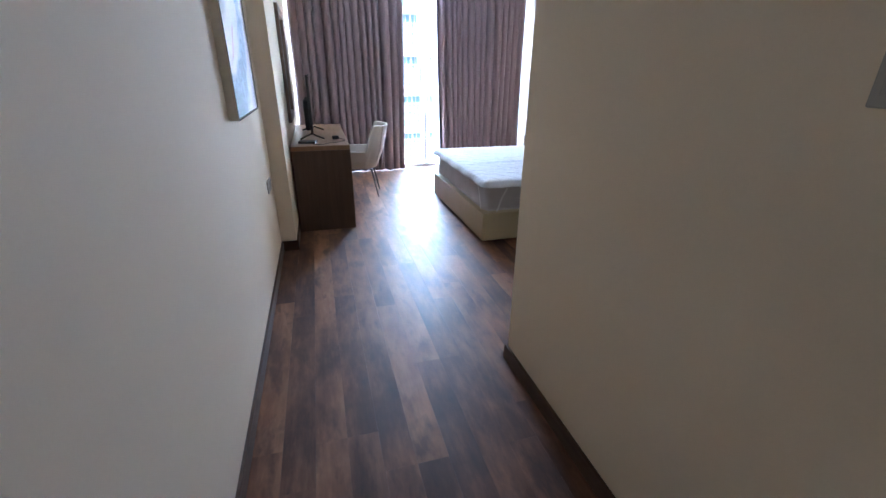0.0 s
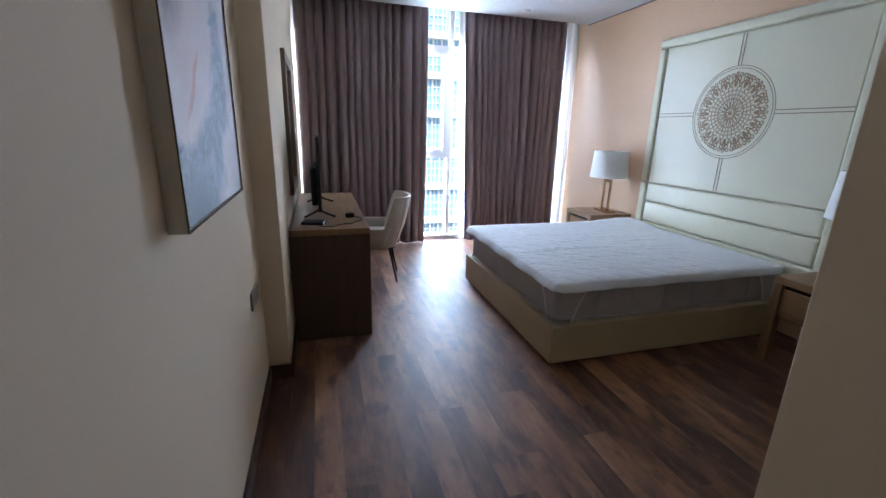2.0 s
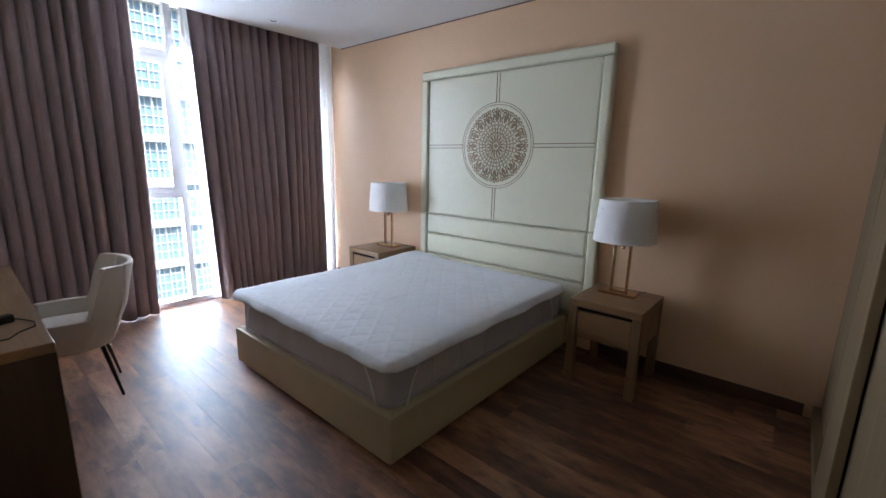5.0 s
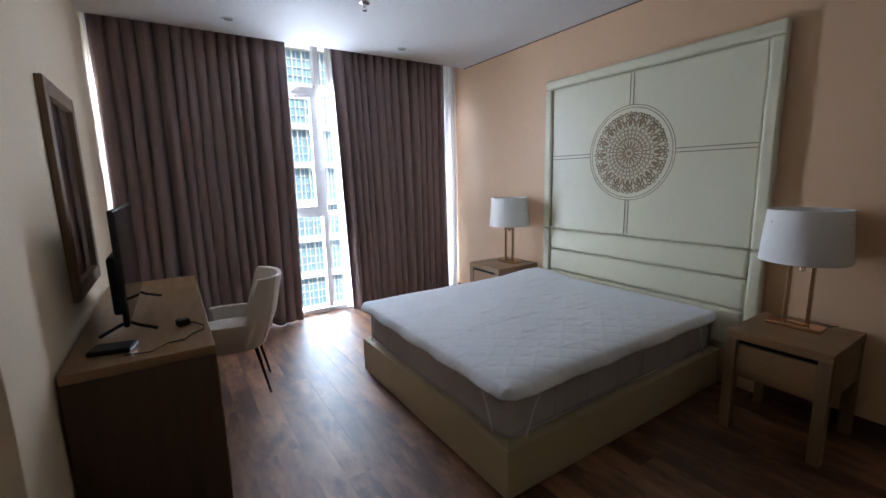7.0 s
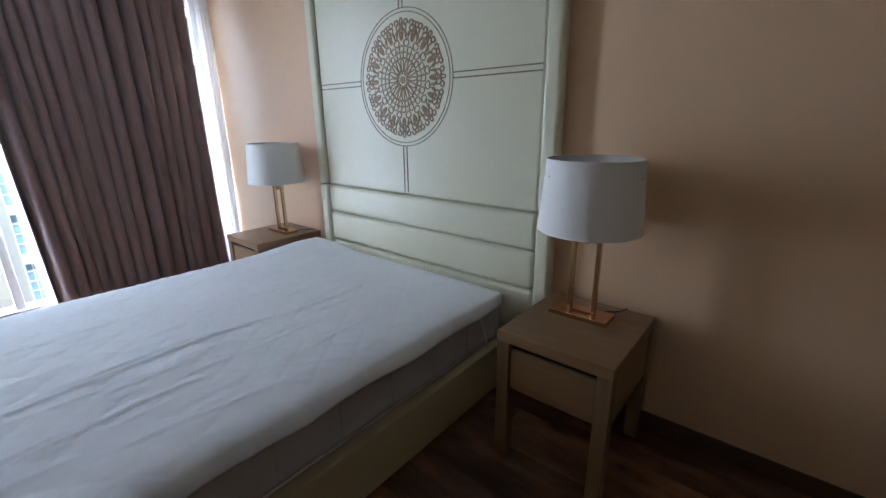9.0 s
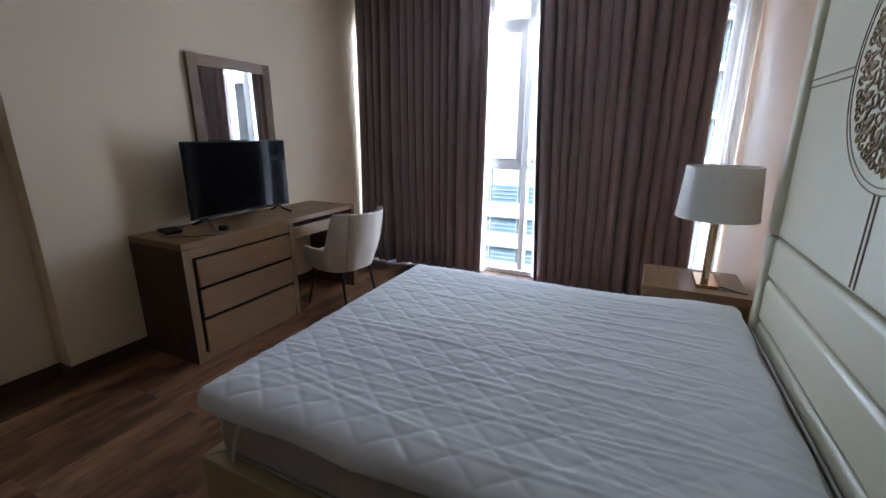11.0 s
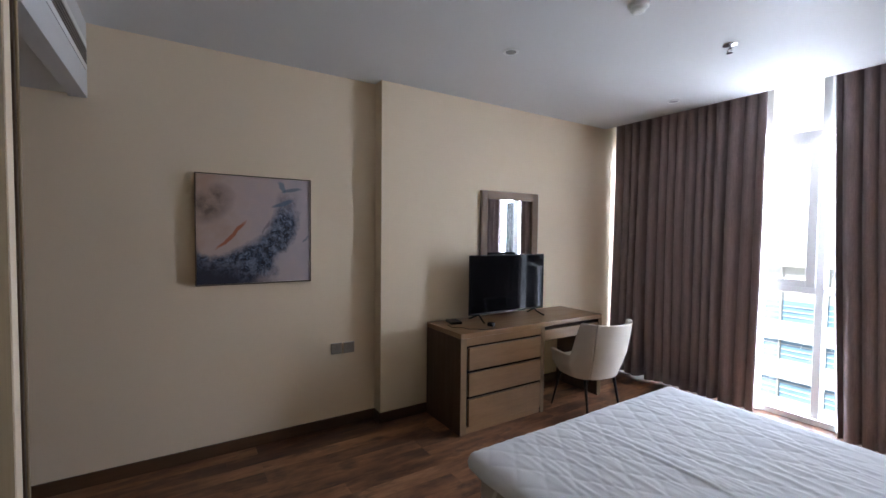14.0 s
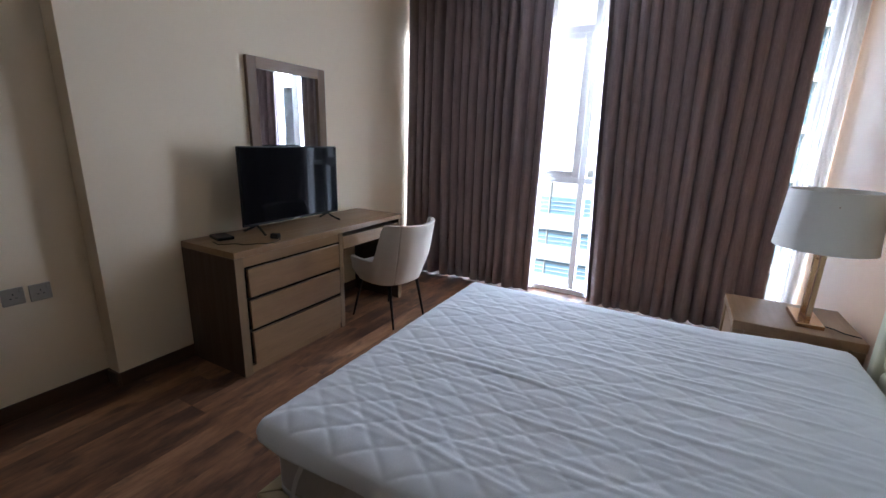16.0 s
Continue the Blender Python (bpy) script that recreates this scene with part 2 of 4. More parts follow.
WALL = plain("cream_wall_paint", (0.79, 0.665, 0.495), 0.85, var=0.03, big=0.8, fine=220, relief=0.05, spec=0.2)
PEACH = plain("peach_wall_paint", (0.70, 0.465, 0.285), 0.5, var=0.04, big=0.8, fine=220, relief=0.05)
CEIL = plain("white_ceiling_paint", (0.62, 0.615, 0.60), 0.7, var=0.02, big=0.9, fine=200, relief=0.03)
FLOOR = floor_wood()
UNDER = plain("floor_joint", (0.02, 0.012, 0.009), 0.8)
SKIRT = wood("brown_baseboard", (0.055, 0.027, 0.013), (0.105, 0.057, 0.029), 0.42, (30, 2, 30))
CURT = curtain_cloth("mauve_brown_curtain", (0.262, 0.194, 0.196))
LINING = sheer_cloth()
GLASS = glass_mat()
ALU = plain("white_window_frame", (0.80, 0.81, 0.80), 0.35, var=0.05)
CHROME = plain("chrome", (0.75, 0.75, 0.76), 0.15, 1.0, var=0.04)
KHAKI = plain("khaki_leather", (0.50, 0.42, 0.258), 0.4, var=0.06, big=3, fine=140, relief=0.2)
LEATHER = plain("pearl_cream_leather", (0.70, 0.675, 0.505), 0.33, var=0.035, big=1.2, fine=90, relief=0.05, spec=0.45)
CARVE = plain("bronze_carving", (0.33, 0.23, 0.13), 0.36, 0.15, var=0.22, big=9, fine=90)
SEAM = plain("stitched_groove", (0.27, 0.20, 0.13), 0.6, var=0.1)
QUILT = plain("white_quilted_cotton", (0.78, 0.81, 0.85), 0.85, var=0.03, big=4, fine=350, relief=0.3, dist=0.001, sheen=0.2)
TICK = plain("grey_mattress_ticking", (0.49, 0.465, 0.465), 0.8, var=0.10, big=6, fine=160, relief=0.4)
ELASTIC = plain("white_elastic", (0.7, 0.69, 0.68), 0.7)
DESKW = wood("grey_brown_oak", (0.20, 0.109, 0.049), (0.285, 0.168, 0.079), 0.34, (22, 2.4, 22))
# the desk's oak again, darkened to carry shade on faces turned from the window
DESK_SHADED = wood("grey_brown_oak_shaded", (0.056, 0.030, 0.016), (0.093, 0.053, 0.029), 0.55, (26, 26, 1.6))
LEGW = wood("grey_brown_oak_leg", (0.16, 0.095, 0.045), (0.235, 0.147, 0.073), 0.5, (26, 26, 1.8))
MIRF = wood("grey_oak_frame", (0.15, 0.088, 0.047), (0.215, 0.132, 0.073), 0.45, (22, 22, 2.4))
# near-black that stands for the shade inside gaps, grooves and holes
GROOVE = plain("recess_shade", (0.010, 0.007, 0.005), 0.8, spec=0.15)
WARD = wood("golden_ash_laminate", (0.22, 0.158, 0.082), (0.245, 0.178, 0.094), 0.45, (24, 24, 1.0), 0.03)
WARDE = wood("dark_wardrobe_edge", (0.045, 0.026, 0.013), (0.085, 0.050, 0.026), 0.8, (30, 30, 2))
BLACKP = plain("black_plastic", (0.012, 0.012, 0.013), 0.5, var=0.15, spec=0.3)
SCREEN = plain("black_glossy_screen", (0.004, 0.004, 0.005), 0.06, var=0.1, relief=0.0, spec=0.16)
BRASS = plain("copper_brass", (0.56, 0.36, 0.22), 0.22, 1.0, var=0.06, big=5)
SHADE = plain("white_linen_shade", (0.85, 0.84, 0.81), 0.8, var=0.03, fine=300, relief=0.25)
CHAIRF = plain("cream_chair_fabric", (0.62, 0.56, 0.49), 0.85, var=0.05, fine=240, relief=0.4, sheen=0.15)
LEGM = plain("black_metal_leg", (0.015, 0.014, 0.014), 0.35, 0.6)
MIRROR, _nt, _b = mat_base("mirror_glass")
_b.inputs["Base Color"].default_value = (0.86, 0.88, 0.87, 1)
_b.inputs["Metallic"].default_value, _b.inputs["Roughness"].default_value = 1.0, 0.015
SOCKET = plain("silver_grey_plastic", (0.34, 0.31, 0.265), 0.35, 0.25, var=0.05)
LENS = plain("grey_lamp_lens", (0.22, 0.22, 0.22), 0.3, 0.2)
WHITEP = plain("white_plastic", (0.78, 0.78, 0.76), 0.4, var=0.04)
CANVAS = painting_mat()
SILVER = plain("silver_wood_edge", (0.72, 0.65, 0.52), 0.4, 0.0)
FACADE = plain("white_facade", (0.62, 0.62, 0.61), 0.7, var=0.06, big=0.2, fine=3)
BLUEGL = plain("blue_facade_glass", (0.19, 0.34, 0.49), 0.35, 0.0, var=0.25, big=0.15, fine=0.7, relief=0.0, spec=0.8)
CITY = plain("city_ground", (0.30, 0.28, 0.25), 0.9, var=0.2, big=0.02, fine=0.2)

# ---- mesh helpers ----


def part(name, bm, material, parent=None, label=""):
    me = bpy.data.meshes.new(name)
    bm.to_mesh(me)
    bm.free()
    me.materials.append(material)
    ob = new(name, me)
    if parent is not None:
        ob.parent = parent
    if label:
        ob["label"] = label
    return ob


def smooth(ob, angle=35):
    me = ob.data
    me.polygons.foreach_set("use_smooth", [True] * len(me.polygons))
    me.set_sharp_from_angle(angle=radians(angle))
    if angle < 100:
        wn_mod = ob.modifiers.new("weighted", "WEIGHTED_NORMAL")
        wn_mod.keep_sharp = True
    return ob


def thing(name, x, y, z, label, category, group="", turn=0.0):
    ob = new(name)
    ob.empty_display_size = 0.1
    ob.matrix_world = pose(x, y, z, 0, 0, turn)
    return tagged(ob, label, category, group)


def rbox(x0, x1, y0, y1, z0, z1, bev=0.004, seg=2):
    bm = bmesh.new()
    bmesh.ops.create_cube(bm, size=1)
    for v in bm.verts:
        v.co = Vector(((x0 + x1) / 2 + v.co.x * (x1 - x0), (y0 + y1) / 2 + v.co.y * (y1 - y0), (z0 + z1) / 2 + v.co.z * (z1 - z0)))
    if bev:
        bmesh.ops.bevel(bm, geom=bm.edges[:], offset=bev, segments=seg, profile=0.5, affect="EDGES")
    return bm


def joined(*bms):
    out = bms[0]
    for b in bms[1:]:
        me = bpy.data.meshes.new("tmp")
        b.to_mesh(me)
        b.free()
        out.from_mesh(me)
        bpy.data.meshes.remove(me)
    return out


def box(name, x0, x1, y0, y1, z0, z1, material, parent=None, bev=0.004, label="", seg=2):
    return part(name, rbox(x0, x1, y0, y1, z0, z1, bev, seg), material, parent, label)


def lathe(profile, n=48, closed=False):
    """Revolve (radius, height) pairs round z."""
    bm = bmesh.new()
    rings = [[bm.verts.new((r * math.cos(2 * math.pi * i / n), r * math.sin(2 * math.pi * i / n), z)) for i in range(n)] for r, z in profile]
    pairs = list(zip(rings, rings[1:])) + ([(rings[-1], rings[0])] if closed else [])
    for a, b in pairs:
        for i in range(n):
            bm.faces.new((a[i], a[(i + 1) % n], b[(i + 1) % n], b[i]))
    if not closed:
        bm.faces.new(rings[0][::-1])
        bm.faces.new(rings[-1])
    bmesh.ops.recalc_face_normals(bm, faces=bm.faces[:])
    return bm


def tube(points, r, n=6, loop=False, taper=None):
    """A round bar along a line of points."""
    bm = bmesh.new()
    pts = [Vector(p) for p in points]
    rings = []
    for i, p in enumerate(pts):
        a = pts[i - 1] if (i or loop) else p
        c = pts[(i + 1) % len(pts)] if (i < len(pts) - 1 or loop) else p
        d = (c - a).normalized()
        side = d.cross(Vector((0, 0, 1)) if abs(d.z) < 0.9 else Vector((1, 0, 0))).normalized()
        up = side.cross(d)
        rr = r * (taper[i] if taper else 1)
        rings.append([bm.verts.new(p + rr * (math.cos(2 * math.pi * k / n) * side + math.sin(2 * math.pi * k / n) * up)) for k in range(n)])
    m = len(rings)
    for i in range(m if loop else m - 1):
        a, b = rings[i], rings[(i + 1) % m]
        for k in range(n):
            bm.faces.new((a[k], a[(k + 1) % n], b[(k + 1) % n], b[k]))
    if not loop:
        bm.faces.new(rings[0][::-1])
        bm.faces.new(rings[-1])
    bmesh.ops.recalc_face_normals(bm, faces=bm.faces[:])
    return bm


def setting(ob, label, category):
    return tagged(ob, label, category, kind="structure")

# ---- the room's shell ----
H = 2.755      # ceiling
XR = 3.69      # headboard wall
XD = 0.12      # wall behind the desk
YF = -1.835    # wardrobe front
YC = 2.77      # edge of the ceiling at the curtain recess
YW = 3.06      # inner face of the glazing
XC = 1.235      # corner of the entrance passage
YB = -5.2      # end of the passage

wl = setting(box("wall_west", -0.15, 0, YB, 0, 0, H + 0.3, WALL, bev=0), "cream painted wall with a picture and sockets", "wall")
setting(box("wall_pier", -0.15, XD, 0, YW + 0.2, 0, H + 0.3, WALL, bev=0.004), "cream painted wall standing slightly proud behind the desk", "wall")
setting(box("wall_east", XR, XR + 0.15, -2.6, YW + 0.2, 0, H + 0.3, PEACH, bev=0), "peach painted wall behind the bed", "wall")
setting(box("wall_passage", XC, XC + 0.12, YB, -1.83, 0, 2.33, WALL, bev=0.004), "cream painted wall of the entrance passage", "wall")
setting(box("wall_back", XC + 0.125, XR - 0.002, -2.6, -2.5, 0, H + 0.3, WALL, bev=0), "plain wall behind the wardrobe", "wall")
setting(box("wall_end", 0.002, XC - 0.002, YB - 0.1, YB, 0, 2.6, WALL, bev=0), "plain wall closing the entrance passage", "wall")
setting(box("ceiling", -0.1, XR + 0.1, -1.82, YC, H, H + 0.12, CEIL, bev=0), "smooth white painted ceiling", "ceiling")
setting(box("ceiling_passage", 0.002, XC + 0.3, YB, -1.90, 2.335, 2.45, CEIL, bev=0), "white lowered ceiling of the entrance passage", "ceiling")
setting(box("ceiling_recess", 0.1, XR + 0.1, YC + 0.003, YW + 0.2, H + 0.24, H + 0.3, CEIL, bev=0), "white recess above the curtains", "ceiling")
setting(box("bulkhead", 0.002, XC + 0.001, -1.90, -1.815, 2.32, H - 0.002, CEIL, bev=0.002), "white dropped bulkhead above the passage", "bulkhead")
setting(box("bulkhead_over_wardrobe", XC + 0.004, XR - 0.003, -1.90, -1.818, 2.375, H - 0.002, CEIL, bev=0.002), "white bulkhead above the wardrobe", "bulkhead")


def baseboards():
    t, h = 0.014, 0.085
    runs = [(0.0005, t, YB, -0.001), (0.0005, XD + t, -t, -0.0005), (XD + 0.0005, XD + t, 0, YC + 0.2), (XR - t, XR - 0.0005, -1.80, -0.50), (XR - t, XR - 0.0005, 1.42, YW - 0.02), (XC - t, XC - 0.0005, YB, -1.8165), (XC, XC + 0.010, -1.8295, -1.8165)]
    for x0, x1, y0, y1 in runs:
        setting(box("baseboard", x0, x1, y0, y1, 0.001, h, SKIRT, bev=0.003), "dark brown wooden baseboard along the wall", "baseboard")


baseboards()

grille = thing("air_grille", 0.6, -1.815, 2.55, "white linear air conditioning grille in the bulkhead", "grille")
box("frame", -0.56, 0.57, 0.0, 0.006, -0.085, -0.05, WHITEP, grille, 0.002)
box("frame", -0.56, 0.57, 0.0, 0.006, 0.045, 0.08, WHITEP, grille, 0.002)
box("backing", -0.56, 0.57, 0.0005, 0.003, -0.05, 0.045, GROOVE, grille, 0)
for i in range(4):
    box("slat", -0.56, 0.57, 0.003, 0.008, -0.042 + i * 0.023, -0.036 + i * 0.023, SOCKET, grille, 0.001)

# ---- window ----


def window_wall():
    win = tagged(new("window_1"), "tall white aluminium framed window behind curtains", "window", kind="structure")
    y0, y1 = YW, YW + 0.09
    top = H + 0.2
    box("window_sill", XD + 0.002, XR - 0.002, y0 - 0.03, y1 + 0.05, -0.02, 0.05, ALU, win, 0.004)
    box("window_frame", XD + 0.002, XR - 0.002, y0, y1, top, top + 0.08, ALU, win, 0.004)
    posts = (XD + 0.03, 0.72, 1.985, 3.17, XR - 0.03)
    for x in posts:
        box("post", x - 0.028, x + 0.028, y0, y1, 0.05, top, ALU, win, 0.004)
    for z, h in ((1.105, 0.055), (2.40, 0.06)):
        for a, b in zip(posts, posts[1:]):
            box("transom", a + 0.028, b - 0.028, y0 + 0.002, y1 - 0.002, z - h / 2, z + h / 2, ALU, win, 0.003)
    # opening casement left of the middle post
    a, b, z0, z1 = 0.748, 1.957, 1.1325, 2.37
    for n, c in (("casement_stile", (a, a + 0.065, z0, z1)), ("casement_stile", (b - 0.065, b, z0, z1)), ("casement_rail", (a + 0.065, b - 0.065, z0, z0 + 0.06)), ("casement_rail", (a + 0.065, b - 0.065, z1 - 0.06, z1))):
        box(n, c[0], c[1], y0 - 0.012, y0 + 0.05, c[2], c[3], ALU, win, 0.004)
    for a, b in zip(posts, posts[1:]):
        for z0, z1 in ((0.05, 1.078), (1.1325, 2.37), (2.43, top)):
            g = box("pane", a + 0.028, b - 0.028, y0 + 0.055, y0 + 0.063, z0, z1, GLASS, win, 0)
            g.visible_shadow = False
    return win


window_wall()


def fold(s, seed, amp, pitch):
    """Depth of a gathered cloth at s metres along its rail."""
    ph = 2 * math.pi * s / pitch + 1.5 * math.sin(s * 6.1 + seed) + 0.8 * math.sin(s * 15.7 + 2 * seed)
    w = math.sin(ph)
    return amp * (abs(w) ** 0.8 * (1 if w > 0 else -1)) * (0.78 + 0.34 * math.sin(s * 9.3 + seed * 3)), ph


def curtain_mesh(xt0, xt1, xb0, xb1, z0, z1, y, seed, amp=0.050, pitch=0.098):
    nx, nz = 380, 26
    bm = bmesh.new()
    grid = []
    for j in range(nz + 1):
        v = j / nz
        z = z1 + (z0 - z1) * v
        row = []
        for i in range(nx + 1):
            u = i / nx
            s = u * (xt1 - xt0)
            d, ph = fold(s, seed, amp, pitch)
            d2, _ = fold(s * 0.95 + 0.03 * math.sin(v * 3 + seed), seed + 2.2, amp * 0.5, pitch * 3.1)
            gather = 0.72 + 0.28 * min(1, v * 2.5)
            x = (xt0 + (xt1 - xt0) * u) * (1 - v) + (xb0 + (xb1 - xb0) * u) * v
            x += 0.016 * math.cos(ph) * gather + 0.012 * math.sin(3 * v + 6 * u + seed) * v
            yy = y + gather * d + 0.7 * v * d2 + 0.010 * math.sin(2.2 * v + 9 * u + seed)
            zz = z + (0.006 * math.sin(ph * 0.5 + seed) if j == nz else 0)
            row.append(bm.verts.new((x, yy, zz)))
        grid.append(row)
    for a, b in zip(grid, grid[1:]):
        for i in range(nx):
            bm.faces.new((a[i], a[i + 1], b[i + 1], b[i]))
    bmesh.ops.recalc_face_normals(bm, faces=bm.faces[:])
    return bm


def curtain(xt0, xt1, xb0, xb1, seed, side):
    c = thing("curtain", (xt0 + xt1) / 2, 2.89, 0.0, "heavy mauve-brown pleated curtain drawn in front of the window", "curtain", "curtains at the window")
    ox = -(xt0 + xt1) / 2
    cl = part("cloth", curtain_mesh(xt0 + ox, xt1 + ox, xb0 + ox, xb1 + ox, 0.012, H + 0.238, 0.0, seed), CURT, c)
    smooth(cl, 180)
    so = cl.modifiers.new("thickness", "SOLIDIFY")
    so.thickness = 0.004
    lo = (xt0 - 0.022, xt1 - 0.02, xb0 - 0.035, xb1 - 0.02) if side < 0 else (xt0 + 0.02, xt1 + 0.012, xb0 + 0.02, xb1 + 0.014)
    li = part("lining", curtain_mesh(*(k + ox for k in lo), 0.012, H + 0.236, 0.108, seed + 0.35, 0.018), LINING, c, "white lining showing at the edge")
    smooth(li, 180)
    box("rail", xt0 + ox - 0.05, xt1 + ox + 0.05, -0.02, 0.02, H + 0.215, H + 0.2395, ALU, c, 0.003)
    return c


curtain(0.155, 1.63, 0.15, 1.61, 1.3, 1)
curtain(2.065, 3.475, 2.155, 3.48, 4.1, -1)
sheer = thing("sheer_curtain", 3.615, 2.965, 0.0, "narrow white sheer curtain bunched against the wall", "curtain")
smooth(part("cloth", curtain_mesh(-0.095, 0.062, -0.10, 0.062, 0.06, H + 0.236, 0.0, 2.0, 0.016, 0.03), LINING, sheer), 180)
# unseen board added to stop outside light leaking in over the slab
setting(box("ceiling_fascia", XD + 0.002, XR - 0.002, YC - 0.06, YC + 0.0025, H + 0.1205, H + 0.31, CEIL, bev=0), "unseen white board closing the recess above the ceiling slab", "ceiling")
# dark strip laid on the wall; its colour imitates a shadow gap's shade
setting(box("trim_ceiling", XR - 0.006, XR - 0.0005, -1.81, YC, H - 0.010, H - 0.0005, SKIRT, bev=0), "thin dark strip drawn for the shadow gap under the ceiling", "trim")

# ---- bed ----


def prism(corners, z0, z1, bev=0.010, seg=4):
    """An upright block over a four-cornered plan, with rounded edges."""
    bm = bmesh.new()
    lo = [bm.verts.new((x, y, z0)) for x, y in corners]
    hi = [bm.verts.new((x, y, z1)) for x, y in corners]
    bm.faces.new(lo[::-1])
    bm.faces.new(hi)
    for k in range(4):
        bm.faces.new((lo[k], lo[(k + 1) % 4], hi[(k + 1) % 4], hi[k]))
    bmesh.ops.recalc_face_normals(bm, faces=bm.faces[:])
    bmesh.ops.bevel(bm, geom=bm.edges[:], offset=bev, segments=seg, profile=0.5, affect="EDGES")
    return bm


def bed():
    b = thing("bed", 2.65, 0.55, 0.0, "upholstered double bed base with a bare grey mattress", "bed")
    ox, oy = -2.65, -0.55
    X0, X1, Y0, Y1 = 1.682 + ox, 3.618 + ox, -0.275 + oy, 1.378 + oy
    t = 0.055
    khaki = "khaki cream leather panel"
    smooth(part("foot_panel", prism(((X0, Y0), (X0 + t, Y0 + t), (X0 + t, Y1 - t), (X0, Y1)), 0.018, 0.269, 0.007), KHAKI, b, khaki), 50)
    smooth(part("side_panel", prism(((X0 + 0.0006, Y0), (X1, Y0), (X1, Y0 + t), (X0 + t + 0.0006, Y0 + t)), 0.018, 0.269, 0.007), KHAKI, b, khaki), 50)
    smooth(part("side_panel", prism(((X0 + 0.0006, Y1), (X0 + t + 0.0006, Y1 - t), (X1, Y1 - t), (X1, Y1)), 0.018, 0.269, 0.007), KHAKI, b, khaki), 50)
    box("platform", X0 + 0.057, X1 - 0.01, Y0 + 0.057, Y1 - 0.057, 0.15, 0.2615, KHAKI, b, 0.002)
    for x in (X0 + 0.09, X1 - 0.1):
        for y in (Y0 + 0.09, Y1 - 0.09):
            part("foot", rbox(x - 0.025, x + 0.025, y - 0.025, y + 0.025, 0, 0.15, 0.003), BLACKP, b)
    mt = part("mattress", rbox(X0 + 0.040, X1 - 0.012, Y0 + 0.048, Y1 - 0.040, 0.262, 0.515, 0.05, 6), TICK, b, "grey quilted mattress")
    smooth(mt, 60)
    for z in (0.284, 0.500):
        pts = []
        for cx, cy, a0 in ((X0 + 0.105, Y0 + 0.113, 180), (X1 - 0.077, Y0 + 0.113, 270), (X1 - 0.077, Y1 - 0.105, 0), (X0 + 0.105, Y1 - 0.105, 90)):
            for k in range(7):
                a = radians(a0 + 15 * k)
                pts.append((cx + 0.066 * math.cos(a), cy + 0.066 * math.sin(a), z))
        smooth(part("piping", tube(pts, 0.006, 8, True), TICK, mt), 80)
    for k in range(7):
        x = X0 + 0.35 + k * 0.25
        for y, s in ((Y0 + 0.048, -1), (Y1 - 0.040, 1)):
            part("stitch_line", tube([(x, y, 0.30), (x, y + s * 0.0005, 0.47)], 0.0025, 5), TICK, mt)
    return b


BED = bed()


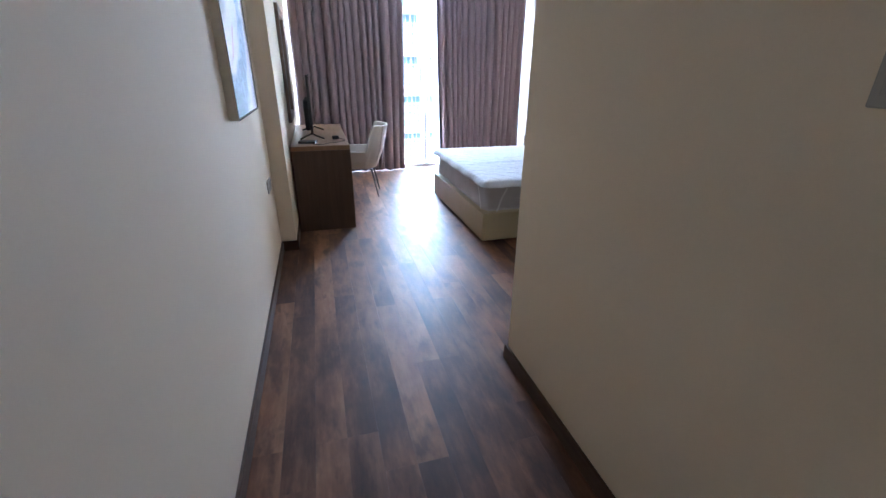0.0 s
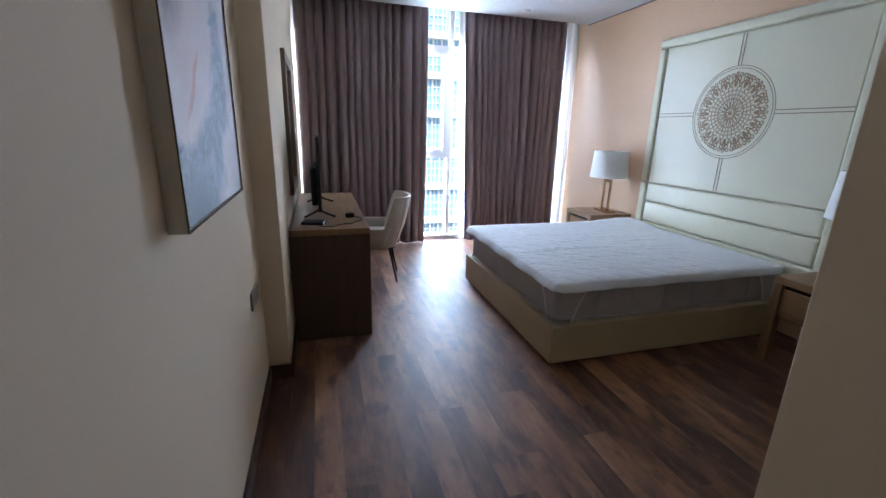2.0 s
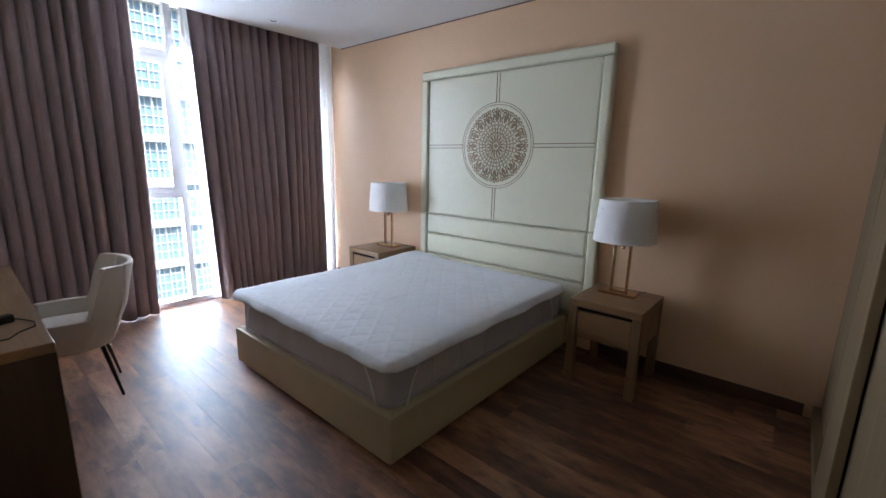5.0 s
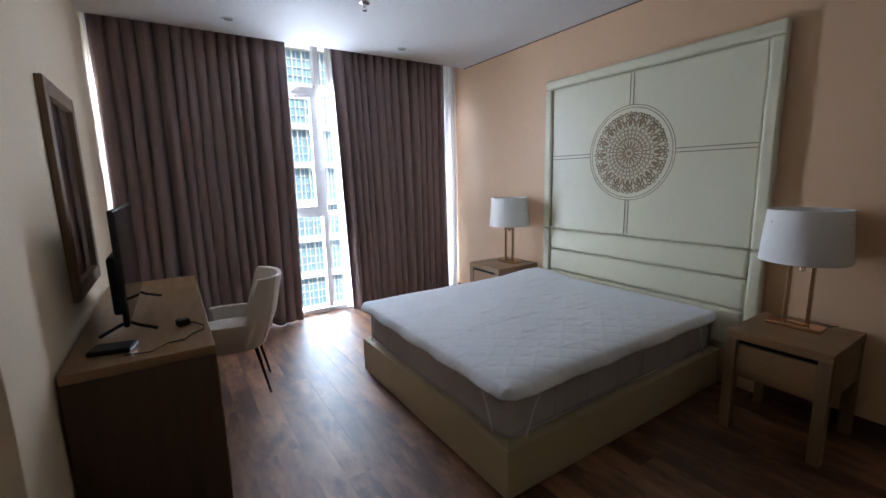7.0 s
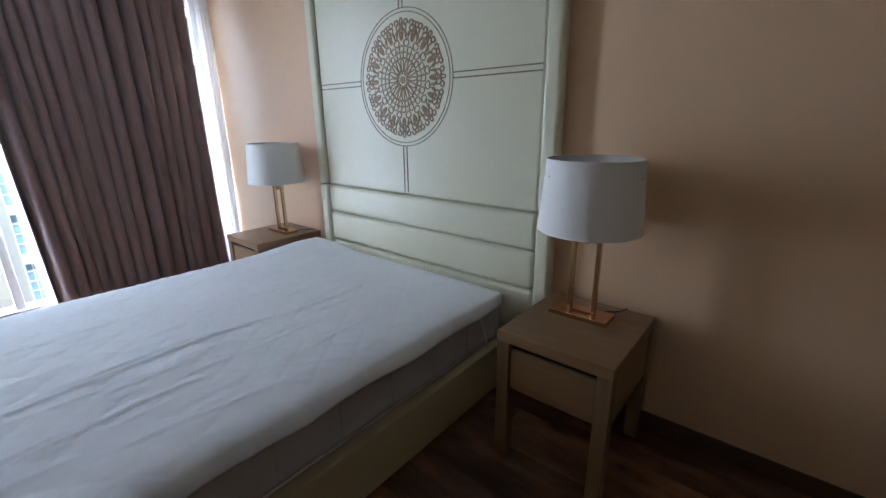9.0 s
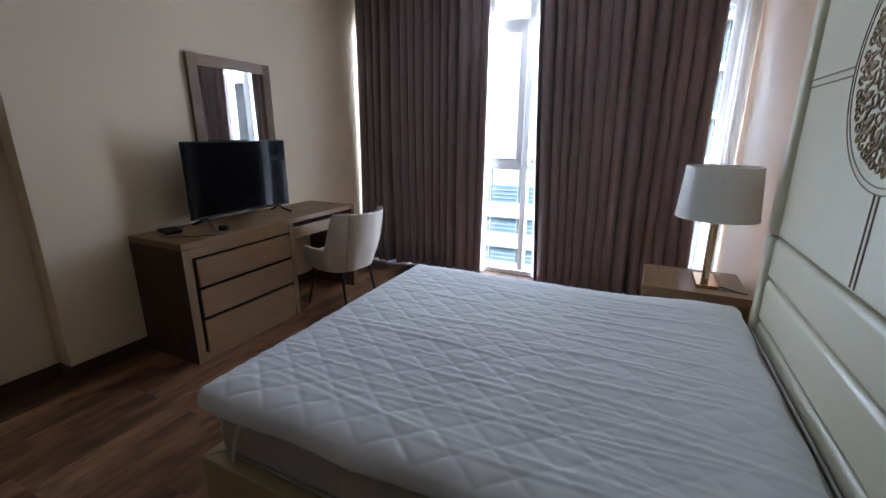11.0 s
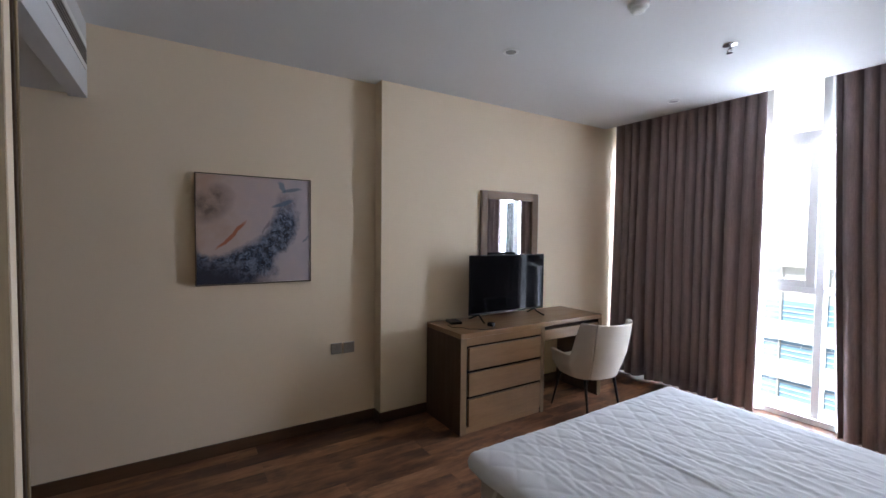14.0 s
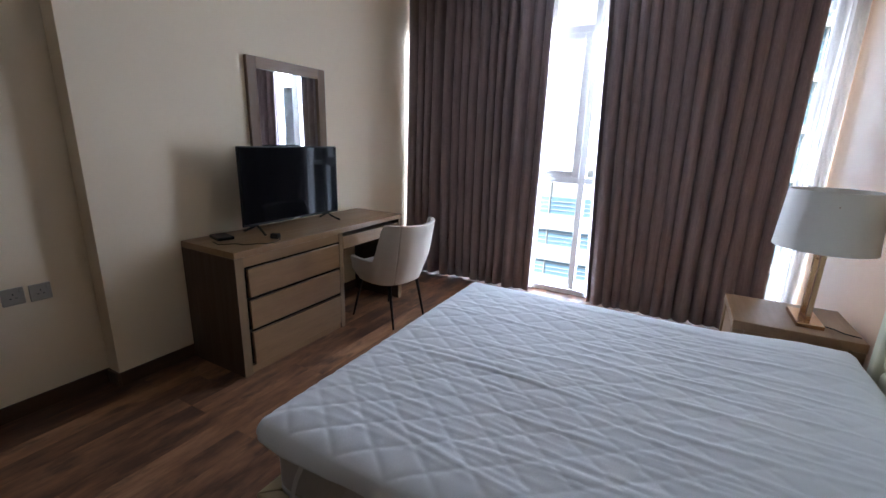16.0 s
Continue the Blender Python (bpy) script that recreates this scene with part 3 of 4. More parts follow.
def mattress_pad():
    p = thing("mattress_pad", 2.65, 0.55, 0.515, "rumpled white quilted mattress protector on the bed", "mattress pad")
    x0, x1, y0, y1 = 1.704 - 2.65, 3.545 - 2.65, -0.252 - 0.55, 1.385 - 0.55
    nx, ny = 230, 210
    skirt = 9
    drop = 0.056
    bm = bmesh.new()
    rng = random.Random(5)
    creases = [(rng.uniform(y0 + 0.1, y1 - 0.1), rng.uniform(x0 + 0.2, x1 - 0.3), rng.uniform(0.25, 0.7), rng.uniform(0.005, 0.011), rng.uniform(0.0012, 0.0034), rng.uniform(-0.10, 0.10)) for _ in range(150)]
    R = 0.035

    def outline(a, b):
        """Pull the corner of the sheet into a rounded shape."""
        cx, cy = max(0, abs(a) - (1 - R)), max(0, abs(b) - (1 - R))
        if cx > 0 and cy > 0:
            d = math.hypot(cx, cy)
            k = max(cx, cy) / d
            a = math.copysign(1 - R + cx * k, a)
            b = math.copysign(1 - R + cy * k, b)
        return a, b

    def height(x, y):
        g = 0.145
        u, w = (x * 0.80 + y) / g, (x * 0.80 - y) / g
        tri = lambda t: abs((t % 1.0) - 0.5) * 2
        q = min(1 - tri(u), 1 - tri(w))
        quilt = 0.0038 * (1 - math.exp(-q * 5.0)) * (0.72 + 0.28 * math.tanh((0.35 - x) * 4))
        heap = max(0.0, min(1.0, (x - 0.30) / 0.45)) * max(0.0, min(1.0, (y - 0.35) / 0.40))
        z = quilt + 0.026 * heap * heap * (3 - 2 * heap) + 0.004 * noise.noise((x * 2.4, y * 2.4, 1.0)) + 0.002 * noise.noise((x * 9, y * 9, 4.0))
        for cy, cx, ln, wd, am, tl in creases:
            dx = (x - cx) / ln
            if abs(dx) < 1:
                dy = (y - cy - tl * (x - cx) - 0.012 * math.sin(x * 6 + cy * 20)) / wd
                if abs(dy) < 3:
                    z += am * math.exp(-dy * dy) * (1 - dx * dx)
        return z

    grid = []
    for i in range(-skirt, nx + skirt + 1):
        row = []
        for j in range(-skirt, ny + skirt + 1):
            a, b = 2 * min(max(i, 0), nx) / nx - 1, 2 * min(max(j, 0), ny) / ny - 1
            a, b = outline(a, b)
            x, y = (x0 + x1) / 2 + a * (x1 - x0) / 2, (y0 + y1) / 2 + b * (y1 - y0) / 2
            ei = max(-i, i - nx, 0)
            ej = max(-j, j - ny, 0)
            e = max(ei, ej) / skirt
            z = 0.040 + height(x, y)
            edge = min(1 - abs(2 * (x - x0) / (x1 - x0) - 1), 1 - abs(2 * (y - y0) / (y1 - y0) - 1))
            z -= 0.018 * math.exp(-edge * 22)
            if e > 0:
                per = x * 1.0 + y * 1.3
                hem = drop * (0.82 + 0.04 * math.sin(per * 6.5) + 0.08 * noise.noise((x * 5, y * 5, 7)))
                if i > nx:
                    hem *= 0.5
                z -= hem * e ** 1.15
                out = 0.022 * math.sin(e * 1.6) + 0.008 * e * math.sin(per * 13)
                dx, dy = x - (x0 + x1) / 2, y - (y0 + y1) / 2
                nrm = Vector((math.copysign(1, dx) if ei >= ej and ei else 0, math.copysign(1, dy) if ej >= ei and ej else 0, 0))
                if nrm.length:
                    nrm.normalize()
                x, y = x + nrm.x * out, y + nrm.y * out
            row.append(bm.verts.new((x, y, z)))
        grid.append(row)
    for r0, r1 in zip(grid, grid[1:]):
        for k in range(len(r0) - 1):
            bm.faces.new((r0[k], r1[k], r1[k + 1], r0[k + 1]))
    bmesh.ops.remove_doubles(bm, verts=bm.verts[:], dist=0.0004)
    bmesh.ops.recalc_face_normals(bm, faces=bm.faces[:])
    ob = part("quilted_sheet", bm, QUILT, p)
    smooth(ob, 180)
    so = ob.modifiers.new("thickness", "SOLIDIFY")
    so.thickness, so.offset = 0.006, -1
    # elastic bands across the corners
    for sx, sy in ((-1, -1), (-1, 1), (1, -1)):
        cx, cy = (x1 if sx > 0 else x0), (y1 if sy > 0 else y0)
        ex = cx - sx * 0.20
        bandy = cy + sy * 0.001
        pts = [(ex, bandy + sy * 0.004, -0.03), (ex + sx * 0.045, bandy - sy * 0.001, -0.12), (ex + sx * 0.085, bandy - sy * 0.004, -0.24)]
        bmb = bmesh.new()
        vs = [[bmb.verts.new((q[0] + k, q[1] + d, q[2])) for k, d in ((-0.009, 0), (0.009, 0), (0.009, sy * 0.0015), (-0.009, sy * 0.0015))] for q in pts]
        for A, B in zip(vs, vs[1:]):
            for k in range(4):
                bmb.faces.new((A[k], A[(k + 1) % 4], B[(k + 1) % 4], B[k]))
        bmesh.ops.recalc_face_normals(bmb, faces=bmb.faces[:])
        part("elastic_band", bmb, ELASTIC, p, "white elastic corner band")
        if sx < 0:
            ey = cy - sy * 0.20
            bx = cx + 0.004
            pts = [(bx - 0.004, ey, -0.03), (bx + 0.002, ey + sy * 0.045, -0.12), (bx + 0.004, ey + sy * 0.085, -0.24)]
            bmb = bmesh.new()
            vs = [[bmb.verts.new((q[0] + d, q[1] + k, q[2])) for k, d in ((-0.009, 0), (0.009, 0), (0.009, -0.0015), (-0.009, -0.0015))] for q in pts]
            for A, B in zip(vs, vs[1:]):
                for k in range(4):
                    bmb.faces.new((A[k], A[(k + 1) % 4], B[(k + 1) % 4], B[k]))
            bmesh.ops.recalc_face_normals(bmb, faces=bmb.faces[:])
            part("elastic_band", bmb, ELASTIC, p, "white elastic corner band")
    return p


mattress_pad()


def headboard():
    Y0, Y1, ZT = -0.475, 1.385, 2.328
    oy = -(Y0 + Y1) / 2
    h = thing("headboard", XR, (Y0 + Y1) / 2, 0.0, "tall padded cream leather headboard with a carved medallion", "headboard")
    y0, y1 = Y0 + oy, Y1 + oy
    xb = -0.002
    box("backing", -0.03, xb, y0 + 0.01, y1 - 0.01, 0.26, ZT - 0.01, LEATHER, h, 0.002)
    w = 0.085
    fx = -0.078

    def cushion(name, a, b, c, d, depth, r=0.02):
        return smooth(box(name, depth, -0.031, a, b, c, d, LEATHER, h, r, "", 5), 60)

    for ya, yb in ((y0, y0 + w), (y1 - w, y1)):
        cushion("side_border", ya, yb, 0.97, ZT - w + 0.003, fx, 0.022)
        cushion("side_border", ya, yb, 0.27, 0.966, fx, 0.022)
    cushion("top_border", y0, y1, ZT - w + 0.006, ZT, fx, 0.022)
    a, b = y0 + w + 0.004, y1 - w - 0.004
    cushion("cushion_band", a, b, 0.773, 0.965, -0.066, 0.026)
    cushion("cushion_band", a, b, 0.56, 0.769, -0.066, 0.026)
    cushion("cushion_band", a, b, 0.30, 0.556, -0.066, 0.026)
    cy, cz, ro = 0.50 + oy, 1.627, 0.365
    panel = cushion("panel", a, b, 0.969, ZT - w + 0.002, -0.056, 0.016)
    px = -0.0565
    # paired piping lines to the four sides
    for s in (-0.014, 0.014):
        for q0, q1 in (((a + 0.01, cz + s), (cy - ro, cz + s)), ((cy + ro, cz + s), (b - 0.01, cz + s)), ((cy + s, cz + ro), (cy + s, ZT - w - 0.01)), ((cy + s, 0.985), (cy + s, cz - ro))):
            part("piping", tube([(px, *q0), (px, *q1)], 0.0035, 6), SEAM, panel, "brown stitched piping")
    for r in (0.366, 0.346):
        pts = [(px, cy + r * math.cos(2 * math.pi * k / 96), cz + r * math.sin(2 * math.pi * k / 96)) for k in range(96)]
        part("ring", tube(pts, 0.0026, 6, True), SEAM, panel, "brown stitched ring")
    # carved medallion

    def pol(r, t):
        return (px - 0.0005, cy + r * math.cos(t), cz + r * math.sin(t))

    def petal(r0, r1, t, wd, n=14):
        pts = []
        for k in range(n):
            s = 2 * math.pi * k / n
            r = (r0 + r1) / 2 - (r1 - r0) / 2 * math.cos(s)
            ww = wd * math.sin(s) * (0.55 + 0.45 * (r - r0) / (r1 - r0))
            pts.append(pol(r, t + ww / max(r, 0.02)))
        return tube(pts, 0.0042, 5, True)

    def arc(cr, ct, rad, a0, a1, n=9, r=0.0046):
        c = pol(cr, ct)
        pts = [(c[0], c[1] + rad * (1 - 0.35 * k / n) * math.cos(ct + a0 + (a1 - a0) * k / n), c[2] + rad * (1 - 0.35 * k / n) * math.sin(ct + a0 + (a1 - a0) * k / n)) for k in range(n + 1)]
        return tube(pts, r, 5)

    tau = 2 * math.pi
    med = part("medallion", lathe([(0.02, 0.0), (0.02, 0.003), (0.012, 0.004)], 16), CARVE, panel, "carved bronze-toned rosette ornament")
    med.matrix_local = Matrix.Translation((px, cy, cz)) @ Matrix.Rotation(radians(-90), 4, "Y")
    ring = joined(*[tube([pol(r, tau * k / 60) for k in range(60)], 0.0038, 5, True) for r in (0.034, 0.115)])
    def under(name, bm):
        ob = part(name, bm, CARVE, panel)
        return ob
    under("rosette_ring", ring)
    for k in range(16):
        under("rosette_petal", petal(0.04, 0.112, tau * k / 16, 0.013))
    cells = []
    for row, (r, n, wd) in enumerate(((0.129, 16, 0.019), (0.160, 16, 0.023), (0.192, 16, 0.027))):
        for k in range(n):
            cells.append(petal(r - 0.019, r + 0.019, tau * (k + 0.5 * ((row + 1) % 2)) / n, wd, 8))
    under("rosette_lattice", joined(*cells))
    for k in range(16):
        t = tau * k / 16
        leaf = [petal(0.206, 0.262, t, 0.016), petal(0.215, 0.248, t, 0.008, 10)]
        for s in (-1, 1):
            leaf.append(arc(0.235, t + s * 0.098, 0.024, s * -2.6, s * 2.4))
            leaf.append(arc(0.272, t + s * 0.075, 0.020, s * 2.8, s * -2.2))
            leaf.append(tube([pol(0.205, t + s * 0.19), pol(0.225, t + s * 0.15), pol(0.245, t + s * 0.12), pol(0.262, t + s * 0.06), pol(0.285, t)], 0.0044, 5))
        if k % 2 == 0:
            leaf += [petal(0.275, 0.318, t, 0.011, 10), tube([pol(0.292, t - 0.055), pol(0.286, t), pol(0.292, t + 0.055)], 0.0045, 5)]
        else:
            leaf += [arc(0.293, t + s * 0.035, 0.016, s * 2.5, s * -2.5) for s in (-1, 1)]
        for s in (-1, 1):
            leaf.append(arc(0.296, t + s * 0.13, 0.017, s * -2.9, s * 2.5))
        under("rosette_leaf", joined(*leaf))
    return h


headboard()

# ---- bedside tables and lamps ----


def nightstand(x, y, label):
    n = thing("nightstand", x, y, 0.0, label, "nightstand", "bedside tables")
    d, w, t = 0.52, 0.468, 0.592      # depth, width, height; origin at the middle of the front edge on the floor
    box("tabletop", 0, d, -w / 2, w / 2, t - 0.045, t, DESKW, n, 0.004)
    for a in (0.003, d - 0.055):
        for b in (-w / 2 + 0.002, w / 2 - 0.057):
            box("leg", a, a + 0.052, b, b + 0.055, 0, t - 0.0455, LEGW, n, 0.003)
    box("side_panel", 0.056, d - 0.056, -w / 2 + 0.006, -w / 2 + 0.024, 0.33, t - 0.046, DESKW, n, 0.001)
    box("side_panel", 0.056, d - 0.056, w / 2 - 0.024, w / 2 - 0.006, 0.33, t - 0.046, DESKW, n, 0.001)
    box("back_panel", d - 0.02, d - 0.004, -w / 2 + 0.058, w / 2 - 0.058, 0.33, t - 0.046, DESKW, n, 0.001)
    box("bottom_panel", 0.03, d - 0.021, -w / 2 + 0.0585, w / 2 - 0.0585, 0.325, 0.34, DESKW, n, 0.001)
    dr = box("drawer", 0.012, 0.03, -w / 2 + 0.06, w / 2 - 0.06, 0.342, t - 0.075, DESKW, n, 0.003)
    # groove backed with near-black, painting in its shade
    box("finger_groove", 0.028, 0.05, -w / 2 + 0.06, w / 2 - 0.06, t - 0.0745, t - 0.046, GROOVE, dr, 0)
    return n


nightstand(3.112, -0.738, "grey-brown oak bedside table holding a brass lamp")
nightstand(3.115, 1.70, "grey-brown oak bedside table near the curtain")


def shade_mesh():
    """A tapered drum with a thin wall, open at both ends."""
    bm = bmesh.new()
    n = 64
    prof = [(0.203, 0.0), (0.182, 0.278), (0.179, 0.278), (0.200, 0.0)]
    rings = [[bm.verts.new((r * math.cos(2 * math.pi * i / n), r * math.sin(2 * math.pi * i / n), z)) for i in range(n)] for r, z in prof]
    for a, b in zip(rings, rings[1:] + rings[:1]):
        for i in range(n):
            bm.faces.new((a[i], a[(i + 1) % n], b[(i + 1) % n], b[i]))
    bmesh.ops.recalc_face_normals(bm, faces=bm.faces[:])
    return bm


def ring_tube(r, z, t):
    return tube([(r * math.cos(2 * math.pi * k / 48), r * math.sin(2 * math.pi * k / 48), z) for k in range(48)], t, 6, True)


def table_lamp(x, y, z):
    l = thing("table_lamp", x, y, z, "copper-brass open frame table lamp with a white drum shade", "lamp", "bedside lamps")
    box("base_plate", -0.055, 0.055, -0.125, 0.125, 0, 0.022, BRASS, l, 0.003)
    for s in (-1, 1):
        box("upright", -0.011, 0.011, s * 0.052 - 0.009, s * 0.052 + 0.009, 0.0225, 0.365, BRASS, l, 0.002)
    box("crossbar", -0.011, 0.011, -0.0425, 0.0425, 0.347, 0.365, BRASS, l, 0.002)
    box("crossbar", -0.011, 0.011, -0.0425, 0.0425, 0.0225, 0.032, BRASS, l, 0.002)
    part("socket", lathe([(0.012, 0.325), (0.014, 0.33), (0.014, 0.345), (0.009, 0.3465)], 20), BRASS, l)
    part("stem", lathe([(0.008, 0.3655), (0.008, 0.40), (0.016, 0.402), (0.016, 0.45), (0.012, 0.455)], 20), BRASS, l)
    part("bulb", lathe([(0.012, 0.4555), (0.026, 0.49), (0.030, 0.515), (0.022, 0.54), (0.005, 0.548)], 20), WHITEP, l)
    s = part("shade", shade_mesh(), SHADE, l, "white fabric drum shade")
    s.location = (0, 0, 0.385)
    smooth(s, 40)
    for zz, r in ((0.0, 0.2015), (0.278, 0.1805)):
        part("trim_ring", ring_tube(r, zz, 0.003), SHADE, s)
    for k in range(3):
        a = 2 * math.pi * k / 3 + 0.4
        part("spider_arm", tube([(0.012 * math.cos(a), 0.012 * math.sin(a), 0.03), (0.19 * math.cos(a), 0.19 * math.sin(a), 0.22)], 0.002, 6), BRASS, s)
    part("power_cord", tube([(0.05, -0.06, 0.006), (0.10, -0.08, 0.004), (0.13, -0.12, 0.004), (0.16, -0.13, 0.004), (0.185, -0.135, 0.003), (0.199, -0.138, -0.03)], 0.003, 6), BLACKP, l, "black power cord")
    return l


LAMP = table_lamp(3.446, -0.715, 0.5925)
copy_thing(LAMP, pose(3.436, 1.672, 0.5925))

# ---- desk, television, mirror, chair ----


def desk():
    d = thing("desk", XD, 0.425, 0.0, "grey-brown oak desk with three drawers and a knee space", "desk")
    x0, x1, W, T = 0.012, 0.525, 1.655, 0.787
    split = 0.885
    box("desktop", x0, x1 + 0.002, 0, W, T - 0.04, T, DESKW, d, 0.004)
    # panel colour holds the shade of the side away from the window
    box("side_panel", x0, x1, 0.0, 0.055, 0, T - 0.0405, DESK_SHADED, d, 0.003)
    box("divider_panel", x0, x1, split - 0.04, split, 0, T - 0.0405, DESK_SHADED, d, 0.003)
    box("end_panel", x0, x1, W - 0.05, W, 0, T - 0.0405, DESK_SHADED, d, 0.003)
    # strips added so the front edges keep the oak's own unshaded tone
    for a, b in ((0.0005, 0.0545), (split - 0.0395, split - 0.0005), (W - 0.0495, W - 0.0005)):
        box("edge_band", x1 + 0.0003, x1 + 0.0025, a, b, 0.0, T - 0.0405, LEGW, d, 0)
    box("top_rail", x1 - 0.02, x1 - 0.001, 0.0555, split - 0.0405, T - 0.10, T - 0.0405, DESKW, d, 0.001)
    box("plinth", x1 - 0.03, x1 - 0.008, 0.0555, split - 0.0405, 0.0, 0.05, DESKW, d, 0.002)
    # cabinet back in the same oak, its shade put into the colour
    box("cabinet_back", x0, x0 + 0.015, 0.0555, split - 0.0405, 0.05, T - 0.041, DESK_SHADED, d, 0)
    box("cabinet_bottom", x0 + 0.016, x1 - 0.031, 0.0555, split - 0.0405, 0.03, 0.05, GROOVE, d, 0)
    for z0, z1 in ((0.497, 0.672), (0.293, 0.474), (0.055, 0.270)):
        f = box("drawer", x1 - 0.012, x1 + 0.010, 0.075, split - 0.05, z0, z1, DESKW, d, 0.004)
        box("finger_groove", x1 - 0.04, x1 - 0.013, 0.057, split - 0.042, z1 - 0.006, z1 + 0.022, GROOVE, f, 0)
    # dark sheet behind the drawers, painting the shade in their gaps
    box("drawer_gap_shade", x1 - 0.05, x1 - 0.042, 0.0565, split - 0.0415, 0.051, 0.685, GROOVE, d, 0)
    # shallow drawer over the knee space
    box("knee_drawer", x1 - 0.02, x1 + 0.001, split + 0.004, W - 0.054, T - 0.165, T - 0.072, DESKW, d, 0.003)
    # box coloured dark for the shade under the desktop
    box("knee_drawer_box", x0 + 0.1, x1 - 0.021, split + 0.01, W - 0.06, T - 0.16, T - 0.078, DESK_SHADED, d, 0)
    return d


desk()


def television():
    t = thing("television", 0.335, 1.158, 0.788, "switched-off black flat television standing on the desk", "television", turn=-0.5)
    w, z0, z1 = 0.868, 0.055, 0.575
    box("casing", -0.012, 0.010, -w / 2, w / 2, z0, z1, BLACKP, t, 0.006)
    box("rear_bulge", -0.060, -0.0125, -0.28, 0.28, z0 + 0.02, z0 + 0.30, BLACKP, t, 0.015)
    box("screen", 0.0102, 0.0125, -w / 2 + 0.008, w / 2 - 0.008, z0 + 0.018, z1 - 0.008, SCREEN, t, 0)
    box("badge", 0.0102, 0.013, -0.03, 0.03, z0 + 0.004, z0 + 0.012, CHROME, t, 0.001)
    for s in (-1, 1):
        y = s * 0.33
        part("foot", joined(tube([(0.0, y, z0 - 0.0005), (0.03, y, 0.035), (0.105, y + s * 0.02, 0.007)], 0.008, 8), tube([(-0.01, y, z0 - 0.0005), (-0.05, y, 0.035), (-0.115, y + s * 0.02, 0.007)], 0.008, 8)), BLACKP, t, "black splayed foot")
    return t


television()

stb = thing("set_top_box", 0.285, 0.60, 0.7875, "small black media box on the desk", "media box", turn=-14)
box("casing", -0.075, 0.075, -0.05, 0.05, 0.002, 0.024, BLACKP, stb, 0.006)
box("front_strip", 0.0752, 0.077, -0.045, 0.045, 0.006, 0.018, SCREEN, stb, 0)

adp = thing("power_adapter", 0.54, 0.80, 0.7875, "black plug adapter with its cable on the desk", "adapter", turn=20)
box("body", -0.028, 0.028, -0.02, 0.02, 0.0, 0.034, BLACKP, adp, 0.007)
part("pin", tube([(-0.02, 0.0, 0.034), (-0.02, 0.0, 0.05)], 0.003, 6), CHROME, adp)
part("cable", tube([(0.028, 0.0, 0.012), (0.05, -0.03, 0.004), (0.055, -0.09, 0.003), (0.03, -0.15, 0.003), (-0.03, -0.17, 0.003), (-0.08, -0.215, 0.003), (-0.14, -0.20, 0.003), (-0.22, -0.25, 0.003), (-0.30, -0.20, 0.003)], 0.0028, 6), BLACKP, adp)


def wall_mirror():
    m = thing("wall_mirror", XD, 1.342, 0.93, "rectangular mirror in a flat grey-brown wooden frame", "mirror")
    w, h, f = 0.715, 1.02, 0.075
    box("frame_side", 0.001, 0.030, -w / 2, -w / 2 + f, 0, h, MIRF, m, 0.003)
    box("frame_side", 0.001, 0.030, w / 2 - f, w / 2, 0, h, MIRF, m, 0.003)
    box("frame_rail", 0.001, 0.030, -w / 2 + f, w / 2 - f, 0, f, DESKW, m, 0.003)
    box("frame_rail", 0.001, 0.030, -w / 2 + f, w / 2 - f, h - f, h, DESKW, m, 0.003)
    box("glass", 0.002, 0.014, -w / 2 + f, w / 2 - f, f, h - f, MIRROR, m, 0, "mirror glass")
    return m


wall_mirror()


